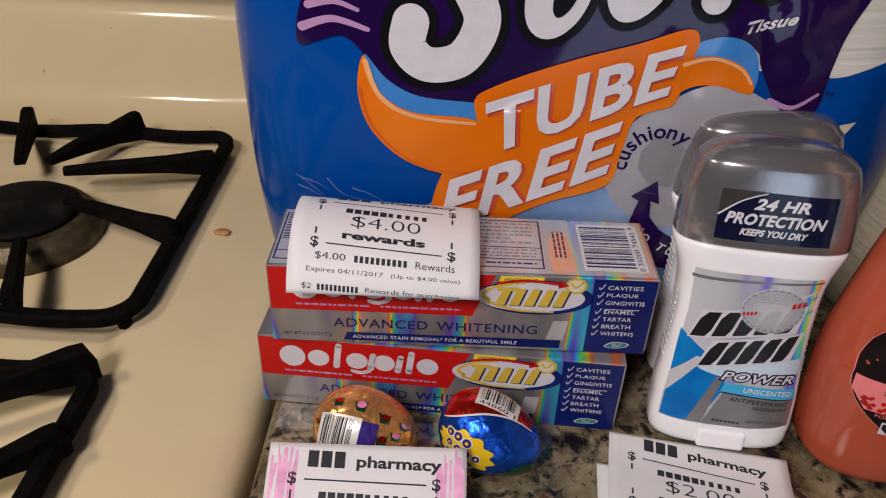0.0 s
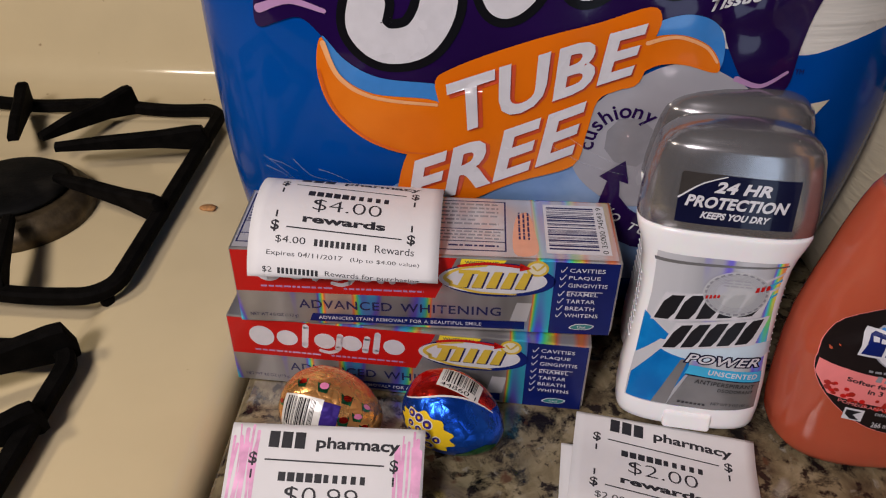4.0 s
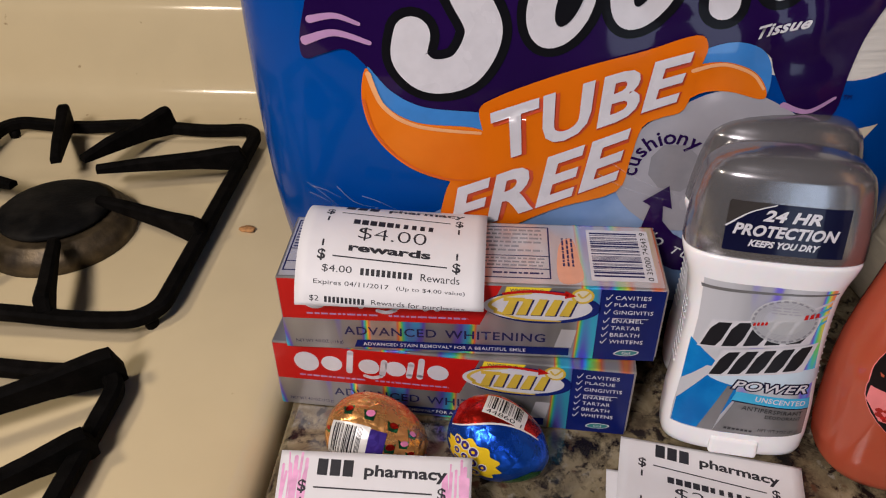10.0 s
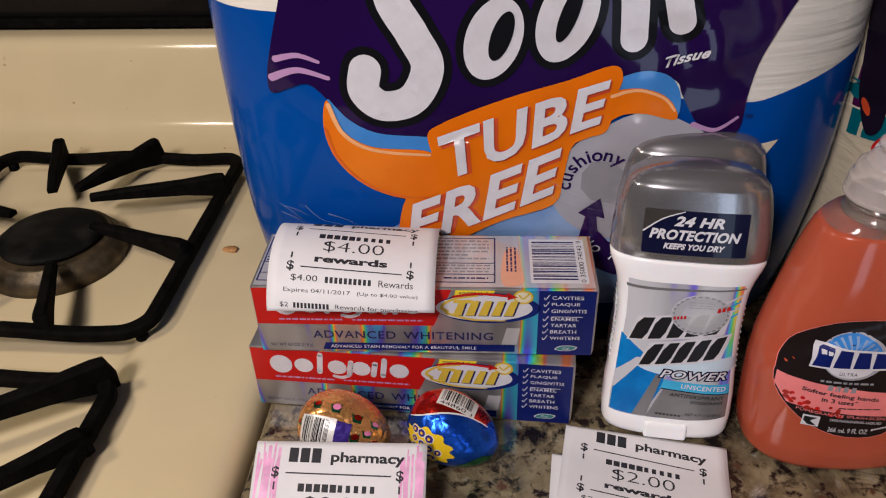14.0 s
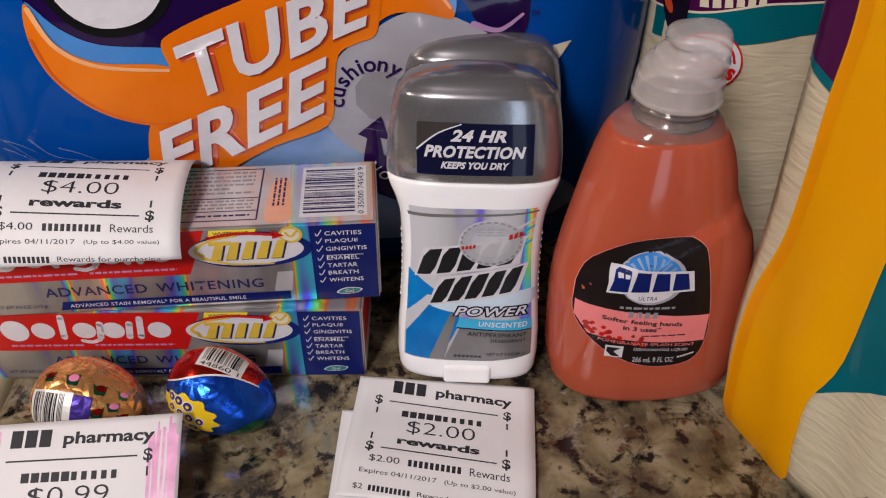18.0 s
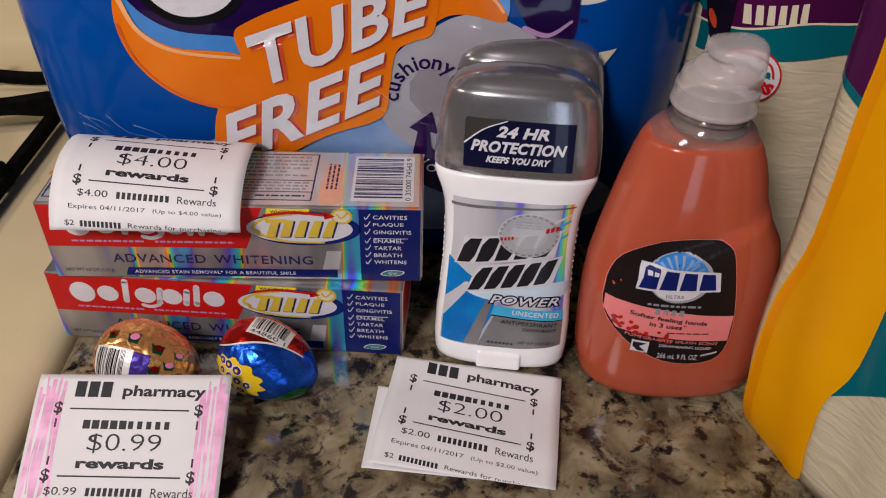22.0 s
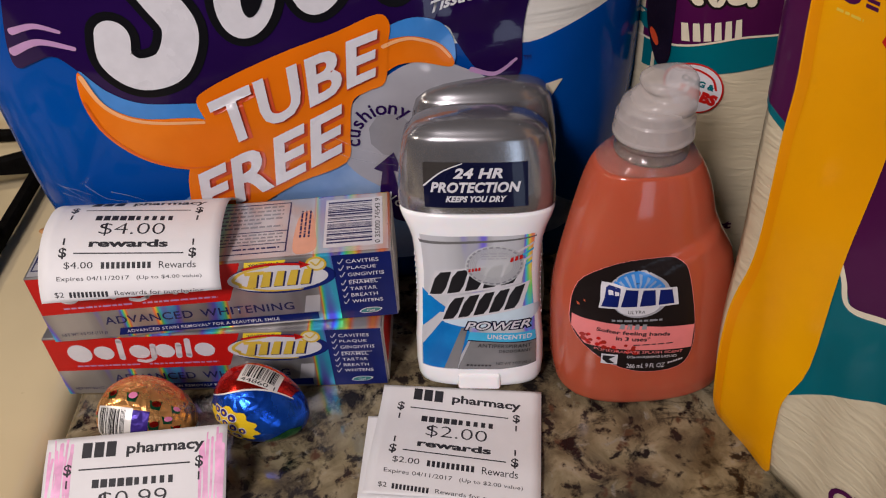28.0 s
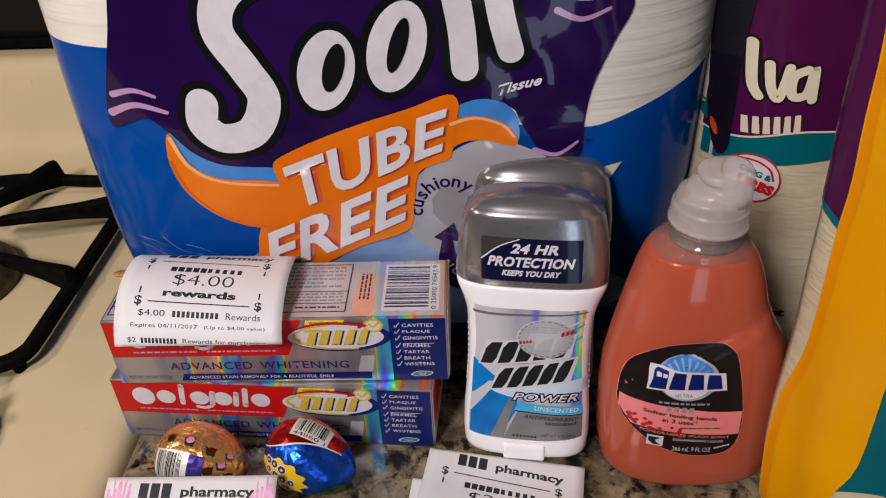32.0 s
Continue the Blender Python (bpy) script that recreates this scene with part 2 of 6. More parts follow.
def granite_mat():
    m = mat("granite", (0.2, 0.16, 0.1), 0.13, 0, 0.25, 400, 0.02, 500, coat=0.12, coat_rough=0.05, spec=0.4)
    nt = m.node_tree
    b = nt.nodes["Principled BSDF"]
    co = nt.nodes.new("ShaderNodeTexCoord")

    def cloud(scale, detail, rough, warp=0.0):
        n = nt.nodes.new("ShaderNodeTexNoise")
        n.inputs["Scale"].default_value, n.inputs["Detail"].default_value, n.inputs["Roughness"].default_value, n.inputs["Distortion"].default_value = scale, detail, rough, warp
        nt.links.new(co.outputs["Object"], n.inputs["Vector"])
        return n.outputs["Fac"]

    def over(base, color, fac, lo, hi):
        r = nt.nodes.new("ShaderNodeMapRange")
        r.inputs["From Min"].default_value, r.inputs["From Max"].default_value = lo, hi
        nt.links.new(fac, r.inputs["Value"])
        x = nt.nodes.new("ShaderNodeMix")
        x.data_type = "RGBA"
        x.inputs["B"].default_value = (*color, 1)
        nt.links.new(r.outputs["Result"], x.inputs["Factor"])
        nt.links.new(base, x.inputs["A"])
        return x.outputs["Result"]

    base = ramp(nt, cloud(40, 7, 0.62, 0.5), [(0.28, (0.028, 0.022, 0.016)), (0.41, (0.10, 0.078, 0.046)), (0.52, (0.185, 0.150, 0.088)), (0.62, (0.27, 0.225, 0.140)), (0.75, (0.34, 0.31, 0.24))]).outputs["Color"]
    base = over(base, (0.26, 0.245, 0.205), cloud(80, 5, 0.6, 0.8), 0.60, 0.72)
    base = over(base, (0.020, 0.015, 0.013), cloud(125, 5, 0.6, 0.3), 0.535, 0.62)
    base = over(base, (0.010, 0.008, 0.008), cloud(46, 8, 0.68, 0.5), 0.525, 0.62)
    base = over(base, (0.085, 0.042, 0.024), cloud(95, 3, 0.5, 0.3), 0.62, 0.70)
    nt.links.new(base, b.inputs["Base Color"])
    return m


def foil_mat(name, color, color2=None, rough=0.22, wrinkle=0.6, scale=90, rainbow=0.0, metal=0.95):
    """Metal foil with fine creases; rainbow: strength of holographic streaks across x."""
    m = mat(name, color, rough, metal, 0.1, 90, 0, 1, color2=color2, stain=0.5 if color2 else 0.0, stain_scale=35)
    nt = m.node_tree
    b = nt.nodes["Principled BSDF"]
    co = nt.nodes.new("ShaderNodeTexCoord")
    if wrinkle:
        w = nt.nodes.new("ShaderNodeTexNoise")
        w.inputs["Scale"].default_value, w.inputs["Detail"].default_value, w.inputs["Distortion"].default_value = scale, 6, 1.2
        nt.links.new(co.outputs["Object"], w.inputs["Vector"])
        v = nt.nodes.new("ShaderNodeTexVoronoi")
        v.feature = "DISTANCE_TO_EDGE"
        v.inputs["Scale"].default_value = scale * 1.7
        nt.links.new(co.outputs["Object"], v.inputs["Vector"])
        add = nt.nodes.new("ShaderNodeMath")
        add.operation = "ADD"
        nt.links.new(w.outputs["Fac"], add.inputs[0])
        nt.links.new(v.outputs["Distance"], add.inputs[1])
        bp = nt.nodes.new("ShaderNodeBump")
        bp.inputs["Strength"].default_value, bp.inputs["Distance"].default_value = wrinkle, 0.0016
        nt.links.new(add.outputs["Value"], bp.inputs["Height"])
        nt.links.new(bp.outputs["Normal"], b.inputs["Normal"])
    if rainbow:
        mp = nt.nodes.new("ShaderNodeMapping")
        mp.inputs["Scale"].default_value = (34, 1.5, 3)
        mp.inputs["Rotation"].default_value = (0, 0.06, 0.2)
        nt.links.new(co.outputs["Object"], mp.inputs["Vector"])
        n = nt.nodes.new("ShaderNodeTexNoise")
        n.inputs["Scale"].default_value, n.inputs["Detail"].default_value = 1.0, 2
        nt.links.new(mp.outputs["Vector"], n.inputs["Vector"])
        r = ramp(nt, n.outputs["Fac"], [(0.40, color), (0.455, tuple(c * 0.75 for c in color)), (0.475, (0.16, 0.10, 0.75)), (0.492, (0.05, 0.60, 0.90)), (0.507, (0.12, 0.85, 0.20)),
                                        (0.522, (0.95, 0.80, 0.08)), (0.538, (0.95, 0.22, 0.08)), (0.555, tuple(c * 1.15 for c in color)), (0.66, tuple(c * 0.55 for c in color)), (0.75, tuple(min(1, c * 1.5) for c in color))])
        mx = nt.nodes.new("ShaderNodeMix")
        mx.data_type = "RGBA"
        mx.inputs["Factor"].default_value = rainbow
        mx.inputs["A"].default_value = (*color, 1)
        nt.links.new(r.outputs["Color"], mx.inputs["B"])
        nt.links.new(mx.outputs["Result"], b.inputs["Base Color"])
    return m


def print_mat(name, color, rough=0.35, coat=0.3, vary=0.05):
    return mat(name, color, rough, 0, vary, 150, 0, 1, coat=coat, stain=0.25, stain_scale=25, rough_vary=0.05)


# ---------------------------------------------------------------- room, counter, stove
M_wall = mat("wall_paint", (0.085, 0.075, 0.062), 0.7, vary=0.05, scale=20, bump=0.1, bump_scale=300)
M_ceil = mat("ceiling_paint", (0.20, 0.19, 0.18), 0.8, vary=0.04, scale=20)
M_floor = mat("floor_wood", (0.28, 0.17, 0.09), 0.45, vary=0.2, scale=8, stain=0.5, stain_scale=3)
M_granite = granite_mat()
M_enamel = mat("almond_enamel", (0.66, 0.545, 0.335), 0.16, vary=0.02, scale=30, coat=0.6, coat_rough=0.05, stain=0.18, stain_scale=9,
               color2=(0.52, 0.41, 0.23), bump=0.02, bump_scale=60)


def spotted(m, scale, lo, color):
    """Small cooked-on specks over a material's own colour."""
    nt = m.node_tree
    b = nt.nodes["Principled BSDF"]
    old = b.inputs["Base Color"].links[0].from_socket
    co = nt.nodes.new("ShaderNodeTexCoord")
    n = nt.nodes.new("ShaderNodeTexNoise")
    n.inputs["Scale"].default_value, n.inputs["Detail"].default_value = scale, 3
    nt.links.new(co.outputs["Object"], n.inputs["Vector"])
    r = nt.nodes.new("ShaderNodeMapRange")
    r.inputs["From Min"].default_value, r.inputs["From Max"].default_value, r.inputs["To Max"].default_value = lo, lo + 0.05, 0.75
    nt.links.new(n.outputs["Fac"], r.inputs["Value"])
    x = nt.nodes.new("ShaderNodeMix")
    x.data_type = "RGBA"
    x.inputs["B"].default_value = (*color, 1)
    nt.links.new(r.outputs["Result"], x.inputs["Factor"])
    nt.links.new(old, x.inputs["A"])
    nt.links.new(x.outputs["Result"], b.inputs["Base Color"])


spotted(M_enamel, 75, 0.735, (0.20, 0.09, 0.03))
M_iron = mat("cast_iron", (0.0035, 0.0032, 0.003), 0.7, spec=0.03, vary=0.4, scale=120, bump=0.35, bump_scale=700, stain=0.5, color2=(0.007, 0.006, 0.0055), stain_scale=30)
M_burner = mat("burnt_aluminium", (0.085, 0.062, 0.034), 0.45, 0.5, vary=0.35, scale=120, bump=0.25, bump_scale=500, stain=0.8, color2=(0.025, 0.02, 0.018), stain_scale=50)
M_cap = mat("burner_cap_enamel", (0.005, 0.005, 0.005), 0.6, spec=0.06, vary=0.3, scale=90, bump=0.2, bump_scale=600, stain=0.6, color2=(0.025, 0.022, 0.018), stain_scale=40)
M_panel = mat("black_glass", (0.006, 0.005, 0.005), 0.3, vary=0.2, coat=0.1, spec=0.25)
M_crumb = mat("crumb_crust", (0.45, 0.22, 0.08), 0.8, vary=0.3, scale=500, bump=0.5, bump_scale=900)

for name, dims, m in (("wall_north", (-1.6, 2.0, 0.62, 0.72, -0.9, 1.5), M_wall), ("wall_south", (-1.6, 2.0, -2.6, -2.5, -0.9, 1.5), M_wall),
                      ("wall_west", (-1.7, -1.6, -2.6, 0.72, -0.9, 1.5), M_wall), ("wall_east", (2.0, 2.1, -2.6, 0.72, -0.9, 1.5), M_wall),
                      ("floor", (-1.7, 2.1, -2.6, 0.72, -1.0, -0.9), M_floor), ("ceiling", (-1.7, 2.1, -2.6, 0.72, 1.5, 1.6), M_ceil)):
    tagged(part(name, box(bmesh.new(), *dims), m), {"wall": "plain taupe painted kitchen wall in dim light", "floo": "dark wooden kitchen floor", "ceil": "plain grey painted kitchen ceiling"}[name[:4]],
           name.split("_")[0], kind="structure")

tagged(part("countertop", box(bmesh.new(), -0.004, 1.2, -0.30, 0.62, -0.035, 0.0, 0.004, 3), M_granite), "polished brown and black speckled granite countertop", "countertop", kind="structure")
tagged(part("base_cabinet", box(bmesh.new(), 0.0, 1.2, -0.27, 0.62, -0.9, -0.0352), M_wall), "plain cabinet under the granite countertop", "cabinet", kind="structure")

SX1 = -0.0075   # side of the stove
stove = thing("gas_stove", pose(-0.35, 0.1, -0.9), "almond enamelled gas stove with black grates, worn and a little greasy", "stove")
S0 = Vector((-0.35, 0.1, -0.9))


def local(bm, o=S0):
    for v in bm.verts:
        v.co -= o
    return bm


def cooktop():
    """Deck with rolled edges, a cove to the backguard and a shallow well."""
    bm = bmesh.new()
    xs = [-0.75, -0.60, -0.5, -0.44] + [-0.40 + 0.02 * i for i in range(4)] + [-0.322 + 0.004 * i for i in range(12)] + [-0.27 + 0.02 * i for i in range(8)] + [-0.114 + 0.003 * i for i in range(14)] + [-0.06]
    prof_x = [(x, 0.0) for x in xs if x < -0.045] + [(-0.04, 0.0), (-0.03, 0.0002), (-0.022, -0.0003), (-0.017, -0.0016), (-0.013, -0.004), (-0.0105, -0.0075), (-0.009, -0.012),
                                                     (SX1, -0.020), (SX1, -0.06)]
    ys = [-0.34, -0.3, -0.26, -0.24] + [-0.232 + 0.004 * i for i in range(9)] + [-0.18 + 0.02 * i for i in range(22)] + [0.262 + 0.004 * i for i in range(9)]
    prof_y = [(y, 0.0) for y in ys if y < 0.30] + [(0.305, 0.0), (0.315, 0.0008), (0.323, 0.003), (0.330, 0.0075), (0.3345, 0.014), (0.337, 0.022), (0.339, 0.032),
                                                   (0.344, 0.055), (0.347, 0.070), (0.3495, 0.077), (0.354, 0.0815), (0.360, 0.083), (0.375, 0.0835)]
    grid = []
    for y, zy in prof_y:
        row = []
        for x, zx in prof_x:
            dx, dy = max(0, abs(x + 0.192) - 0.080), max(0, abs(y - 0.0375) - 0.205)
            f = max(0, 1 - math.hypot(dx, dy) / 0.020)
            well = -0.010 * f * f * (3 - 2 * f)
            row.append(bm.verts.new((x, y, -0.0025 + zy + zx + well)))
        grid.append(row)
    for a, b in zip(grid, grid[1:]):
        for i in range(len(a) - 1):
            bm.faces.new((a[i], a[i + 1], b[i + 1], b[i]))
    bmesh.ops.recalc_face_normals(bm, faces=bm.faces)
    return local(bm)


part("cooktop", cooktop(), M_enamel, stove, "almond enamel deck curving up into the backguard", smooth=True)
part("body", local(box(bmesh.new(), -0.75, SX1 - 0.001, -0.33, 0.36, -0.9, -0.06)), M_enamel, stove)
part("control_panel", local(box(bmesh.new(), -0.75, SX1, 0.3755, 0.44, 0.02, 0.50, 0.004)), M_panel, stove, "black glass panel above the backguard")
part("panel_trim", local(box(bmesh.new(), -0.75, SX1, 0.366, 0.375, 0.084, 0.093, 0.002)), M_iron, stove)


def burner(cx, cy):
    rings = lambda rz: [[(cx + r * math.cos(2 * math.pi * i / 40), cy + r * math.sin(2 * math.pi * i / 40), z) for i in range(40)] for r, z in rz]
    bm = loft(bmesh.new(), rings([(0.0485, -0.0123), (0.048, -0.006), (0.047, -0.003), (0.0445, 0.000), (0.0425, 0.0012), (0.0415, 0.004), (0.039, 0.0045)]))
    base = part("burner_base", local(bm), M_burner, stove, "stained aluminium burner ring", smooth=True)
    bm = loft(bmesh.new(), rings([(0.032, 0.0046), (0.0355, 0.006), (0.036, 0.0078), (0.034, 0.0095), (0.029, 0.0106), (0.013, 0.0112)]))
    part("burner_cap", local(bm), M_cap, stove, "matt black burner cap", smooth=True)


burner(-0.197, 0.154)
burner(-0.197, -0.120)


def grate(y0, y1, fins):
    """Cast-iron grate: a frame of four bars and raised fins."""
    g = thing("stove_grate", pose(-0.19, (y0 + y1) / 2, -0.0025), "black cast-iron stove grate with raised fingers", "grate", "grates on the stove")
    o = Vector((-0.19, (y0 + y1) / 2, -0.0025))
    x0, x1 = -0.292, -0.0905
    top = 0.010
    sway = lambda x: 0.0015 * math.sin(x * 60)
    w, h, b, R = 0.0045, 0.0085, 0.0018, 0.017
    cut = ((-w + b, 0), (w - b, 0), (w, -b), (w, -h + b), (w - b, -h), (-w + b, -h), (-w, -h + b), (-w, -b))

    def along(name, line):
        """A bar swept along (x, y, heading) in the plane."""
        rings = [[(x - math.sin(a) * s, y + math.cos(a) * s, top + sway(x) + z) for s, z in cut] for x, y, a in line]
        part(name, local(loft(bmesh.new(), rings), o), M_iron, g, smooth=False)

    n = 14
    for name, yy in (("back_bar", y1), ("front_bar", y0)):
        along(name, [(x0 + R + (x1 - x0 - 2 * R) * i / n, yy, 0.0) for i in range(n + 1)])
    for xx in (x0, x1):
        along("side_bar", [(xx, y0 + R + (y1 - y0 - 2 * R) * i / n, math.pi / 2) for i in range(n + 1)])
    for cx, cy, a0 in ((x1 - R, y1 - R, 0), (x0 + R, y1 - R, 90), (x0 + R, y0 + R, 180), (x1 - R, y0 + R, 270)):
        angs = [radians(a0 + 90 * k / 8) for k in range(9)]
        along("corner_bar", [(cx + R * math.cos(a), cy + R * math.sin(a), a + math.pi / 2) for a in angs])
        am = radians(a0 + 45)
        fx, fy = cx + (R - 0.001) * math.cos(am), cy + (R - 0.001) * math.sin(am)
        bm = bmesh.new()
        loft(bm, [[(fx + r * math.cos(2 * math.pi * i / 10), fy + r * math.sin(2 * math.pi * i / 10), z) for i in range(10)] for r, z in ((0.0038, -0.0031), (0.0042, 0.001), (0.0042, 0.0035))])
        part("foot", local(bm, o), M_iron, g, smooth=True)
    for p, q, h in fins:
        bm = bmesh.new()
        P, Q = Vector(p), Vector(q)
        d = (Q - P)
        ln = d.length
        d.normalize()
        side = Vector((-d.y, d.x, 0)).normalized()
        rings = []
        for f, zt, zb, w in ((-0.04, 0.010, 0.003, 0.007), (0.0, h, 0.002, 0.0085), (0.06, h + 0.0005, 0.003, 0.0085), (0.3, h * 0.82 + 0.002, 0.0065, 0.008), (0.7, h * 0.55 + 0.006, 0.0085, 0.0075), (1.0, 0.0145, 0.0095, 0.007)):
            c = Vector((P.x, P.y, 0)) + Vector((d.x, d.y, 0)) * ln * f
            b = 0.0016
            rings.append([c + side * sx + Vector((0, 0, z)) for sx, z in ((-w / 2 + b, zt), (w / 2 - b, zt), (w / 2, zt - b), (w / 2, zb), (-w / 2, zb), (-w / 2, zt - b))])
        part("finger", local(loft(bm, rings), o), M_iron, g)
    return g


grate(0.052, 0.272, [((-0.160, 0.272, 0), (-0.203, 0.211, 0), 0.024), ((-0.243, 0.272, 0), (-0.2215, 0.208, 0), 0.024), ((-0.0905, 0.222, 0), (-0.1865, 0.1985, 0), 0.019),
                     ((-0.0905, 0.130, 0), (-0.168, 0.160, 0), 0.019), ((-0.153, 0.053, 0), (-0.176, 0.113, 0), 0.018), ((-0.292, 0.19, 0), (-0.235, 0.175, 0), 0.018), ((-0.292, 0.12, 0), (-0.235, 0.14, 0), 0.018), ((-0.24, 0.053, 0), (-0.215, 0.1, 0), 0.018)])
grate(-0.20, 0.012, [((-0.0885, -0.035, 0), (-0.15, -0.09, 0), 0.018), ((-0.095, 0.012, 0), (-0.185, -0.045, 0), 0.022), ((-0.0885, -0.15, 0), (-0.156, -0.13, 0), 0.018), ((-0.24, 0.012, 0), (-0.22, -0.055, 0), 0.02), ((-0.16, -0.20, 0), (-0.175, -0.15, 0), 0.018)])

bm = bmesh.new()
bmesh.ops.create_icosphere(bm, subdivisions=2, radius=1)
for v in bm.verts:
    k = 1 + 0.35 * noise.noise(v.co * 1.7)
    v.co = Vector((v.co.x * 0.006 * k, v.co.y * 0.0035 * k, max(0, 0.0012 + v.co.z * 0.0014 * k)))
crumb = part("crumb", bm, M_crumb, None, "small brown toasted crumb lying on the stove", smooth=True)
crumb.matrix_world = pose(-0.0675, 0.151, -0.0024)
tagged(crumb, category="crumb")

# ---------------------------------------------------------------- tissue pack
PCX, PCY, PHX, PHY, PH = 0.1375, 0.168, 0.1705, 0.122, 0.305
PLX, PLY = 6.6, 3.2   # squareness of the pack's stove side
M_blue = mat("blue_film", (0.0, 0.056, 0.295), 0.2, vary=0.1, scale=14, bump=0.2, bump_scale=45, coat=0.12, coat_rough=0.05, spec=0.08, color2=(0.0, 0.036, 0.21), stain=0.6, stain_scale=9)
M_sky = mat("pale_blue_film", (0.17, 0.29, 0.52), 0.2, vary=0.12, scale=30, bump=0.2, bump_scale=45, coat=0.15, coat_rough=0.05, spec=0.08, color2=(0.36, 0.46, 0.64), stain=0.9, stain_scale=22)
M_purple = mat("purple_film", (0.013, 0.003, 0.046), 0.2, vary=0.08, scale=14, bump=0.2, bump_scale=45, coat=0.5, coat_rough=0.05, spec=0.08, color2=(0.024, 0.006, 0.080), stain=0.6, stain_scale=10)
M_lilac = print_mat("lilac_print", (0.44, 0.25, 0.46), 0.25, 0.5)
M_orange = mat("orange_film", (0.72, 0.155, 0.004), 0.22, vary=0.07, scale=25, bump=0.2, bump_scale=45, coat=0.08, coat_rough=0.05, spec=0.08, color2=(0.84, 0.26, 0.03), stain=0.6, stain_scale=16)
M_redorange = print_mat("red_shadow_print", (0.62, 0.07, 0.02), 0.25, 0.5)
M_wht = print_mat("white_print", (0.63, 0.62, 0.66), 0.28, 0.2)
M_blk = mat("black_print", (0.006, 0.006, 0.008), 0.3, vary=0.1, coat=0.06, spec=0.08)
M_lgrey = mat("grey_print", (0.36, 0.36, 0.40), 0.25, vary=0.08, scale=25, coat=0.2, color2=(0.26, 0.26, 0.30), stain=0.7, stain_scale=20)
M_mgrey = print_mat("mid_grey_print", (0.26, 0.26, 0.29), 0.25, 0.4)
M_ltblue = print_mat("light_blue_print", (0.04, 0.22, 0.60), 0.25, 0.5)
M_cream = print_mat("cream_print", (0.72, 0.66, 0.50), 0.3, 0.4)


def tissue_mat():
    """White rolls seen through clear film, with the fine ridges of wound tissue."""
    m = mat("wound_tissue_in_film", (0.72, 0.69, 0.62), 0.28, vary=0.03, scale=40, coat=0.5, coat_rough=0.1, stain=0.2)
    nt = m.node_tree
    co = nt.nodes.new("ShaderNodeTexCoord")
    mp = nt.nodes.new("ShaderNodeMapping")
    mp.inputs["Scale"].default_value = (9, 9, 150)
    nt.links.new(co.outputs["Object"], mp.inputs["Vector"])
    n = nt.nodes.new("ShaderNodeTexNoise")
    n.inputs["Scale"].default_value, n.inputs["Detail"].default_value = 1.0, 4
    nt.links.new(mp.outputs["Vector"], n.inputs["Vector"])
    bp = nt.nodes.new("ShaderNodeBump")
    bp.inputs["Strength"].default_value, bp.inputs["Distance"].default_value = 0.8, 0.0018
    nt.links.new(n.outputs["Fac"], bp.inputs["Height"])
    nt.links.new(bp.outputs["Normal"], nt.nodes["Principled BSDF"].inputs["Normal"])
    return m


M_tissue = tissue_mat()


def pack_shrink(z):
    """How far the pack's side has drawn in at height z."""
    lo, hi = max(0, 0.14 - z) / 0.14, max(0, z - 0.2) / 0.105
    return 0.030 * lo ** 2 + 0.030 * hi ** 2.5


def pack_wave(x, z):
    loose = math.exp(-((x - 0.062) / 0.045) ** 2 - ((z - 0.182) / 0.032) ** 2)
    fold = math.sin(x * 120 + z * 95 + 3 * noise.noise(Vector((x * 30, 5, z * 30)))) + 0.6 * math.sin(z * 210 - x * 60)
    return 0.0012 * math.sin(x * 31 + z * 9) * math.sin(z * 27 + 1) + 0.0010 * noise.noise(Vector((x * 26, 3, z * 22))) + 0.0008 * loose * fold


def pack_front(u, v, off=0.0):
    """Local place on the pack's front at x = u (from its middle) and height v."""
    s = pack_shrink(v)
    hx, hy = PHX - s * 0.25, PHY - s
    k = min(0.9995, abs(u) / hx)
    p, q = (PLX, PLY) if u < 0 else (5.0, 2.6)
    y = -hy * (1 - k ** p) ** (1 / q) - pack_wave(u, v)
    return (u, y - off, v)


def pack_edge(u):
    """Height at which the blue film ends and the rolls show."""
    k = min(1, max(0, (u + 0.10) / 0.19))
    k = k * k * (3 - 2 * k)
    return 0.1995 * (1 - k) + (0.157 + 0.30 * max(0, u - 0.10)) * k


tissue = thing("tissue_pack", pose(PCX, PCY, 0), "large blue and purple film-wrapped pack of white toilet rolls", "toilet paper")
bm = bmesh.new()
N, UP = 200, 80
outline = []
for i in range(N):
    t = 2 * math.pi * i / N
    c, s = math.cos(t), math.sin(t)
    p, q = (PLX, PLY) if c < 0 else (5.0, 2.6)
    outline.append((math.copysign(abs(c) ** (2 / p), c), math.copysign(abs(s) ** (2 / q), s)))
rows = []
for j in range(UP + 1):
    row = []
    for cx, sy in outline:
        edge = pack_edge(cx * PHX)
        v = edge * j / 52 if j <= 52 else edge + (PH - edge) * (j - 52) / (UP - 52)
        s = pack_shrink(v)
        x, y = cx * (PHX - s * 0.25), sy * (PHY - s)
        y -= pack_wave(x, v) if sy < 0 else 0
        row.append(bm.verts.new((x, y, v)))
    rows.append(row)
for j, (a, b) in enumerate(zip(rows, rows[1:])):
    for i in range(N):
        f = bm.faces.new((a[i], a[(i + 1) % N], b[(i + 1) % N], b[i]))
        f.material_index = 0 if j < 52 else 1
bm.faces.new(rows[-1]).material_index = 1
bm.faces.new(list(reversed(rows[0])))
part("film_wrap", bm, [M_blue, M_tissue], tissue, "blue printed film over white rolls", smooth=True)

